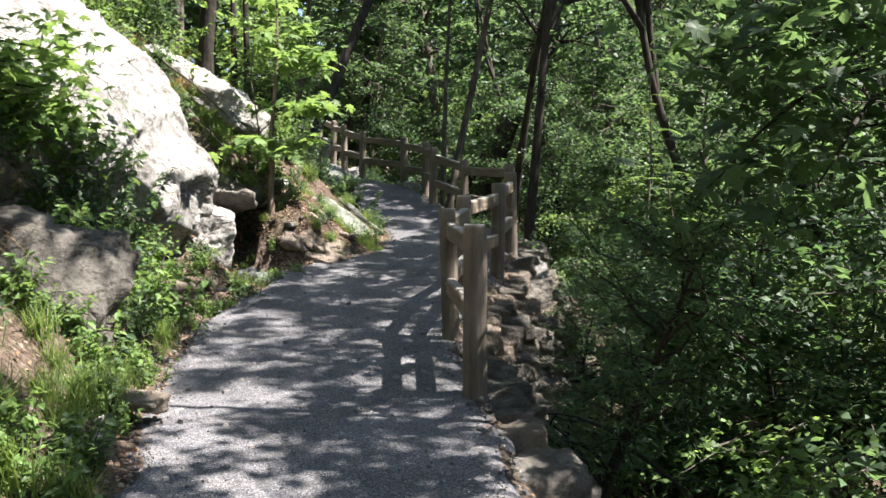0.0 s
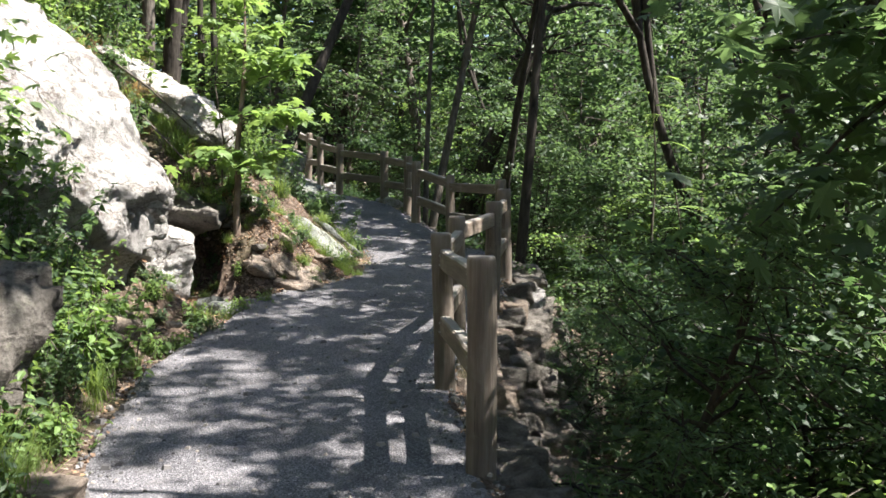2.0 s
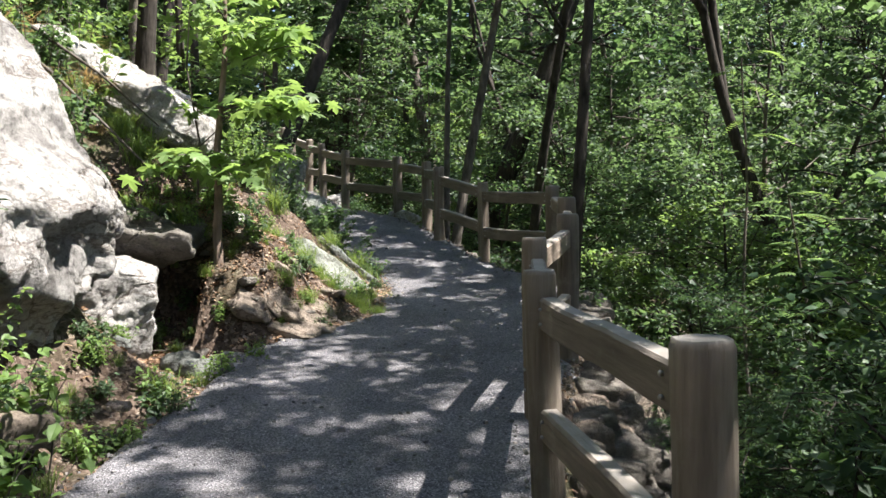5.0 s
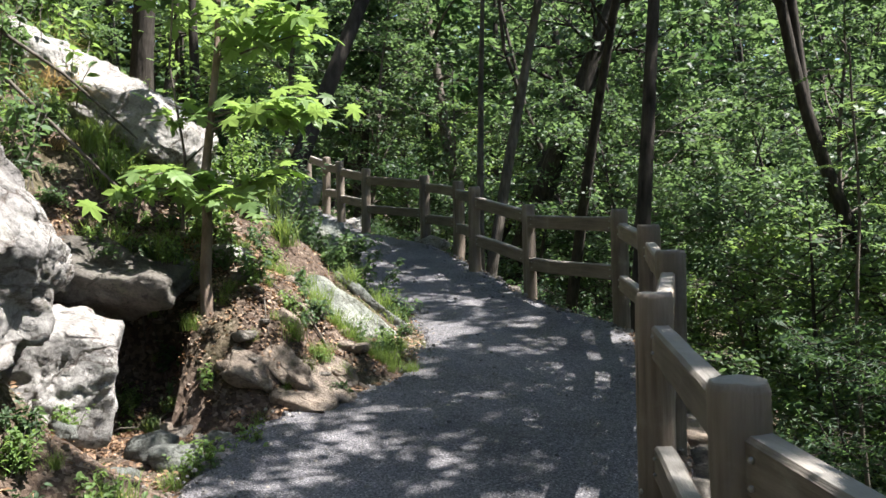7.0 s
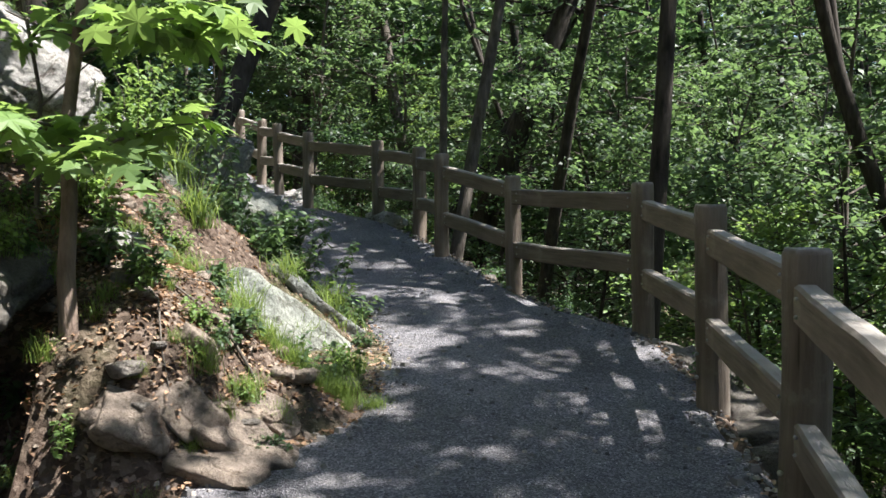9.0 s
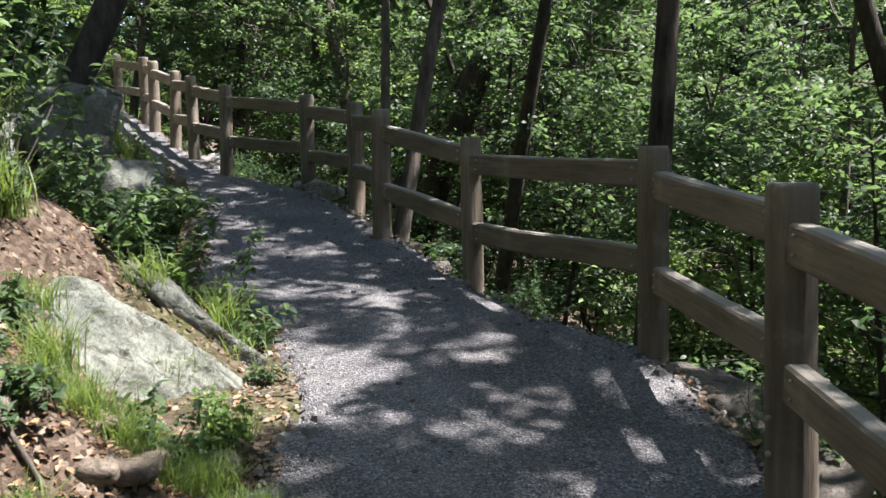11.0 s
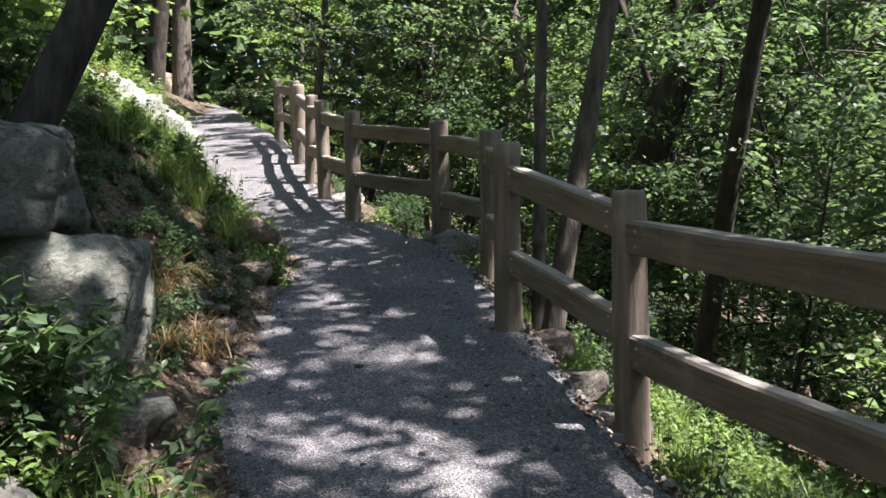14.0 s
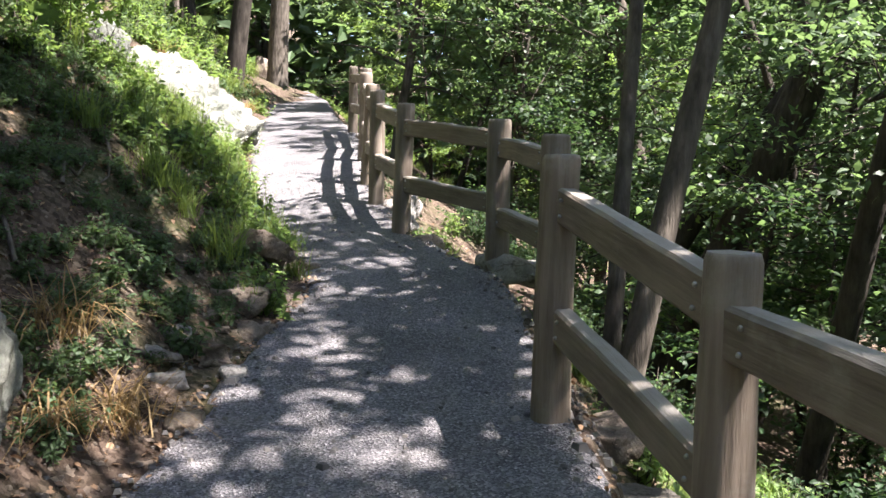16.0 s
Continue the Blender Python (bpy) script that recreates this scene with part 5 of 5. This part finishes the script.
for _ in range(110):
    y = rng.uniform(18.8, 24.0)
    x = float(right_edge(y)) + 0.12 + 1.5 * rng.random()
    items.append(((rng.choice(TUFTS),), x, y, rng.uniform(0.4, 0.9)) if rng.random() < 0.4 else (HERBS[rng.choice((0, 1, 2))], x, y, rng.uniform(0.4, 0.8)))
sward("slope_weeds", "green grass and leafy weeds on the slope below the fence", "weeds", items)
items = []
for _ in range(260):
    y = rng.uniform(1.5, 12.8)
    x = float(right_edge(y)) + 0.9 + 3.4 * rng.random()
    # Bright-leaved clumps come up often, lightening the dim slope through leaf colour.
    items.append((HERBS[rng.choice((0, 1, 1, 3))], x, y, rng.uniform(0.5, 0.9)))
sward("slope_weeds", "green leafy weeds covering the slope below the wall", "weeds", items)
for x, y, s in ((1.35, 4.7, 0.9), (1.2, 5.6, 0.8), (1.5, 6.1, 0.9), (1.3, 6.9, 0.8), (1.7, 7.6, 0.9), (2.5, 6.6, 1.1), (2.9, 5.3, 1.1), (1.7, 5.2, 1.0), (2.1, 5.6, 1.1), (1.9, 6.3, 1.0), (2.6, 6.0, 1.1), (1.5, 4.4, 0.9), (2.4, 4.9, 1.0), (2.0, 7.0, 1.0)):
    ob = new("fern", FERN)
    ob.matrix_basis = pose(*on_ground(x, y, 0.0), 0, 0, rng.uniform(0, 360)) @ Matrix.Diagonal((s, s, s, 1))
    tagged(ob, "green fern with arching fronds in shade", "fern", "ferns below the wall")


# ---- the young maple with large lobed leaves ----
def build_maple():
    gen = np.random.default_rng(77)
    trunk = np.array([(0.02, -0.04, -0.4), (0, 0, 0.2), (0.01, 0.05, 0.55), (-0.02, 0.16, 0.95), (0.0, 0.3, 1.4), (0.02, 0.45, 1.9), (0.0, 0.62, 2.5), (-0.04, 0.8, 3.1)])
    wood = [tube(trunk, np.array([0.05, 0.042, 0.038, 0.034, 0.03, 0.026, 0.018, 0.008]), 9)]
    seats, limbs = [], []
    for z, w, reach in ((0.72, 0.2, 0.62), (0.8, 3.3, 0.55), (0.76, 5.3, 0.6), (0.86, 4.4, 0.55), (0.8, 1.8, 0.45), (1.25, -0.2, 1.0), (1.3, 5.6, 0.8), (1.35, -0.05, 0.9), (1.4, 0.6, 0.85), (1.35, 3.0, 0.35), (1.8, -0.25, 0.8), (1.85, 0.1, 0.85), (1.9, 5.4, 0.6),
                        (2.0, 5.9, 0.7), (2.2, 2.2, 0.45), (2.25, 4.8, 0.6), (2.4, 0.4, 0.7), (2.6, 3.2, 0.6), (2.8, 5.2, 0.5), (2.95, 1.2, 0.5), (3.0, 3.9, 0.45)):
        start = np.array([np.interp(z, trunk[:, 2], trunk[:, a]) for a in range(3)])
        limb = grown(gen, start, (math.cos(w), math.sin(w), 0.35), reach, 0.07, 0.1, 5)
        limbs.append(mesh_of("limb", *tube(limb, np.linspace(0.011, 0.004, len(limb)), 5), BARK_GREY))
        for k in range(int(12 + 18 * reach)):
            s = gen.uniform(0.3, 1.0) * (len(limb) - 1.001)
            i = int(s)
            seats.append(limb[i] + (limb[i + 1] - limb[i]) * (s - i) + gen.normal(0, 1, 3) * (0.13, 0.13, 0.045))
    v, f = leaves(gen, np.array(seats), 0.165, LOBED, 0.35, 0.35)
    maple = plant((mesh_of("trunk", *merged(*wood), BARK_MAPLE), mesh_of("crown", v, f, LEAF_BRIGHT, False)), "maple_sapling", "young maple with large lobed sunlit leaves in tiers", "sapling", (-2.34, 12.08, 1.22))
    for me in limbs:
        part("limb", me, None, maple)


build_maple()


def leafy_bough(name, label, start, way, reach, count, leaf, size, seed, base_radius=0.03, spread=0.5):
    """A bough with lobed leaves that hangs into view, and the trunk that it grows from."""
    gen = np.random.default_rng(seed)
    x, y = start[0], start[1]
    base = float(height(x, y))
    trunk = np.array([(0, 0, -0.3), (0.02, 0.01, 1.0), (0.0, 0.04, 2.2), (0.03, 0.02, 3.6), (0.0, 0.0, 5.0), (0.05, 0.0, 6.4)])
    wood, seats = [tube(trunk, np.linspace(0.075, 0.02, len(trunk)), 9)], []
    for k in range(7):
        z = start[2] - base + gen.uniform(-0.5, 0.9)
        limb = grown(gen, (0, 0, z), np.array(way) + gen.normal(0, 0.4, 3) * (1, 1, 0.5), reach * gen.uniform(0.7, 1.1), 0.06, 0.12, 7)
        wood.append(tube(limb, np.linspace(base_radius * 0.6, 0.004, len(limb)), 5))
        for _ in range(count // 7):
            s = gen.uniform(0.25, 1.0) * (len(limb) - 1.001)
            i = int(s)
            seats.append(limb[i] + (limb[i + 1] - limb[i]) * (s - i) + gen.normal(0, 1, 3) * (0.35 * spread, 0.35 * spread, 0.2 * spread))
    v, f = leaves(gen, np.array(seats), size, LOBED, 0.4, 0.3)
    plant((mesh_of("trunk", *merged(*wood), BARK), mesh_of("crown", v, f, leaf, False)), name, label, "tree", (x, y, base))


leafy_bough("tree", "shaded maple with broad dark lobed leaves overhanging the slope", (3.55, 6.8, 2.75), (-0.9, -0.15, 0.0), 2.9, 860, LEAF, 0.18, 611, 0.05, 0.9)
leafy_bough("tree", "small maple with sunlit lobed leaves on the bank", (-4.25, 7.3, 2.5), (0.75, 0.0, 0.1), 1.4, 980, LEAF_BRIGHT, 0.125, 612, 0.03, 0.7)
leafy_bough("tree", "shaded maple with broad lobed leaves low over the slope", (4.4, 5.6, 2.4), (-0.6, 0.5, 0.15), 2.0, 560, LEAF, 0.18, 613, 0.05, 0.9)


# ---- a sumac with long feathered leaves in a gap of the wood ----
def build_sumac(place, tall, seed):
    gen = np.random.default_rng(seed)
    stem = grown(gen, (0, 0, -0.3), (-0.12, -0.05, 1), tall, 0, 0.05, 9)
    vs, fs = [], []
    for k in range(11):
        z = tall * (0.6 + 0.4 * k / 10) - 0.3
        start = np.array([np.interp(z, stem[:, 2], stem[:, a]) for a in range(3)])
        w = 2.4 * k + gen.uniform(-0.3, 0.3)
        d, side, long = np.array([math.cos(w), math.sin(w), 0]), np.array([-math.sin(w), math.cos(w), 0]), gen.uniform(0.5, 0.75)
        for i in range(13):
            q = 0.15 + 0.85 * i / 12
            p = start + d * long * q + np.array([0, 0, long * (0.35 * q - 0.55 * q * q)])
            for sign in (-1, 1):
                reach = 0.13 * math.sin(math.pi * (0.2 + 0.7 * q)) + 0.02
                tip = p + side * sign * reach + d * 0.3 * reach + np.array([0, 0, -0.2 * reach])
                n = len(vs)
                vs += [p, p + (tip - p) * 0.4 + d * 0.022, tip, p + (tip - p) * 0.4 - d * 0.022]
                fs += [(n, n + 2, n + 1), (n, n + 3, n + 2)]
    plant((mesh_of("trunk", *tube(stem, np.linspace(0.025, 0.01, len(stem)), 7), BARK_GREY), mesh_of("crown", np.array(vs), np.array(fs), LEAF_BRIGHT, False)), "sumac", "sunlit sumac with long feathered leaves below the trail", "sapling", place)


build_sumac(on_ground(3.3, 13.9), 4.7, 81)
build_sumac(on_ground(3.8, 13.0), 3.6, 83)


# ---- fallen wood and litter ----
def stick(points, radius, label):
    v, f = tube(points, np.linspace(radius, radius * 0.45, len(points)), 6)
    tagged(new("fallen_branch", mesh_of("fallen_branch", v, f, BARK_GREY)), label, "branch", "fallen branches")


stick([(-4.3, 12.0, 3.35), (-3.8, 12.2, 2.9), (-3.3, 12.3, 2.35), (-2.95, 12.45, 1.95)], 0.022, "bare grey fallen branch leaning on the slab")
stick([(-4.1, 12.4, 3.4), (-3.6, 12.8, 3.0), (-3.1, 13.0, 2.5)], 0.018, "thin bare fallen branch on the slab")
stick([(0.5, 4.7, -0.2), (0.62, 4.3, -0.3), (0.8, 3.7, -0.55), (0.9, 3.3, -0.75)], 0.06, "pale split log beside the trail's outer edge")
stick([(-2.6, 12.45, 1.75), (-2.58, 12.5, 2.3), (-2.68, 12.5, 3.0), (-2.62, 12.55, 3.9)], 0.014, "thin bare dead stem beside the slab")
stick([(-2.58, 12.5, 2.25), (-2.45, 12.48, 2.36), (-2.3, 12.5, 2.5)], 0.008, "thin bare dead twig beside the slab")
twigs = random.Random(44)
for k in range(34):
    y = twigs.uniform(16.4, 19.5) if k % 3 else twigs.uniform(11.5, 13.5)
    x, w, long = float(left_edge(y)) - twigs.uniform(0.3, 2.4), twigs.uniform(0, 6.28), twigs.uniform(0.25, 0.8)
    run = [(x + long * q * math.cos(w) + 0.04 * math.sin(5 * q + k), y + long * q * math.sin(w), 0) for q in (-0.5, -0.2, 0.1, 0.5)]
    stick([(a, b, float(height(a, b)) + 0.02 + 0.05 * (i == 1)) for i, (a, b, _) in enumerate(run)], twigs.uniform(0.006, 0.013), "dead grey-brown twig lying on the bank")
stick([(0.75, 5.6, -0.55), (1.0, 5.0, -0.75), (1.3, 4.4, -1.0), (1.5, 3.9, -1.15)], 0.05, "pale weathered fallen log below the trail")


def build_litter():
    """Dry leaves and stone chips too many to count."""
    gen = np.random.default_rng(15)
    n = 9000
    y = gen.uniform(2, 26, n)
    d = gen.exponential(0.8, n)
    left = gen.random(n) < 0.65
    x = np.where(left, left_edge(y) - d + 0.1, right_edge(y) + d - 0.1)
    v, f = leaves(gen, np.stack([x, y, height(x, y) + 0.012], 1), 0.042, POINTED, 0.35)
    y2 = np.where(gen.random(13000) < 0.55, gen.uniform(11.2, 13.3, 13000), gen.uniform(10.3, 20.5, 13000))
    x2 = left_edge(y2) - gen.uniform(-0.1, 2.0, 13000)
    v2, f2 = leaves(gen, np.stack([x2, y2, height(x2, y2) + 0.012], 1), 0.032, POINTED, 0.4)
    v, f = merged((v, f), (v2, f2))
    tagged(new("leaf_litter", mesh_of("leaf_litter", v, f, DRY_LEAF, False)), "scattered dry brown leaves on the bank", "leaf litter", kind="stuff")
    n = 3600
    y = gen.uniform(2.5, 24, n)
    edge = gen.random(n) < 0.75
    lo, hi = left_edge(y), right_edge(y)
    s = np.where(edge, np.where(gen.random(n) < 0.5, gen.normal(0.02, 0.07, n), gen.normal(0.98, 0.05, n)), gen.random(n))
    x = lo + (hi - lo) * s
    on = (x > lo) & (x < hi)
    z = np.where(on, grade(y) + 0.012 + 0.014 * wobble(x, y, 1.9), height(x, y)) + 0.003
    box = np.array([(-1, -0.8, -0.4), (0.9, -1, -0.5), (1, 0.9, -0.4), (-0.8, 1, -0.5), (-0.6, -0.5, 0.5), (0.5, -0.6, 0.6), (0.7, 0.5, 0.45), (-0.5, 0.6, 0.55)])
    sides = np.array([(0, 1, 5, 4), (1, 2, 6, 5), (2, 3, 7, 6), (3, 0, 4, 7), (4, 5, 6, 7)])
    w, r = gen.uniform(0, 6.28, n), gen.uniform(0.006, 0.016, n) * np.where(gen.random(n) < 0.06, 2.2, 1.0)
    c, q = np.cos(w)[:, None], np.sin(w)[:, None]
    v = np.stack([c * box[None, :, 0] - q * box[None, :, 1], q * box[None, :, 0] + c * box[None, :, 1], np.repeat(box[None, :, 2], n, 0)], -1) * r[:, None, None] + np.stack([x, y, z], 1)[:, None]
    f = sides[None] + (np.arange(n) * 8)[:, None, None]
    m = 2200
    yb = gen.uniform(4.0, 22, m)
    xb = left_edge(yb) - gen.exponential(0.7, m)
    r2 = gen.uniform(0.004, 0.013, m) * np.where(gen.random(m) < 0.1, 1.9, 1.0)
    turn_b = gen.uniform(0, 6.28, m)
    cb, qb = np.cos(turn_b)[:, None], np.sin(turn_b)[:, None]
    vb = np.stack([cb * box[None, :, 0] - qb * box[None, :, 1], qb * box[None, :, 0] + cb * box[None, :, 1], np.repeat(box[None, :, 2], m, 0)], -1) * r2[:, None, None] + np.stack([xb, yb, height(xb, yb) + 0.004], 1)[:, None]
    fb = sides[None] + (np.arange(m) * 8)[:, None, None]
    tagged(new("bank_stones", mesh_of("bank_stones", vb.reshape(-1, 3), fb.reshape(-1, 4), TAN_ROCK, False)), "small stones strewn over the soil bank", "stones", kind="stuff")
    tagged(new("loose_gravel", mesh_of("loose_gravel", v.reshape(-1, 3), f.reshape(-1, 4), CHIP, False)), "loose stone chips along the trail's edges", "gravel", kind="stuff")


build_litter()
leafy_bough("tree", "small leaning maple with sunlit leaves on the upper bank", (-4.3, 18.4, 3.7), (0.75, -0.5, 0.1), 1.5, 640, LEAF_BRIGHT, 0.13, 614, 0.03, 0.7)
leafy_bough("tree", "slim young tree with bright leaves over the shaded boulder", (-3.8, 17.3, 2.75), (0.8, -0.4, -0.02), 1.3, 460, LEAF_BRIGHT, 0.105, 616, 0.02, 0.6)
leafy_bough("tree", "many-stemmed leafy bush on top of the bank", (-5.4, 20.6, 4.3), (0.7, -0.2, 0.25), 1.7, 640, LEAF_BRIGHT, 0.11, 615, 0.035, 0.8)

build_wall()
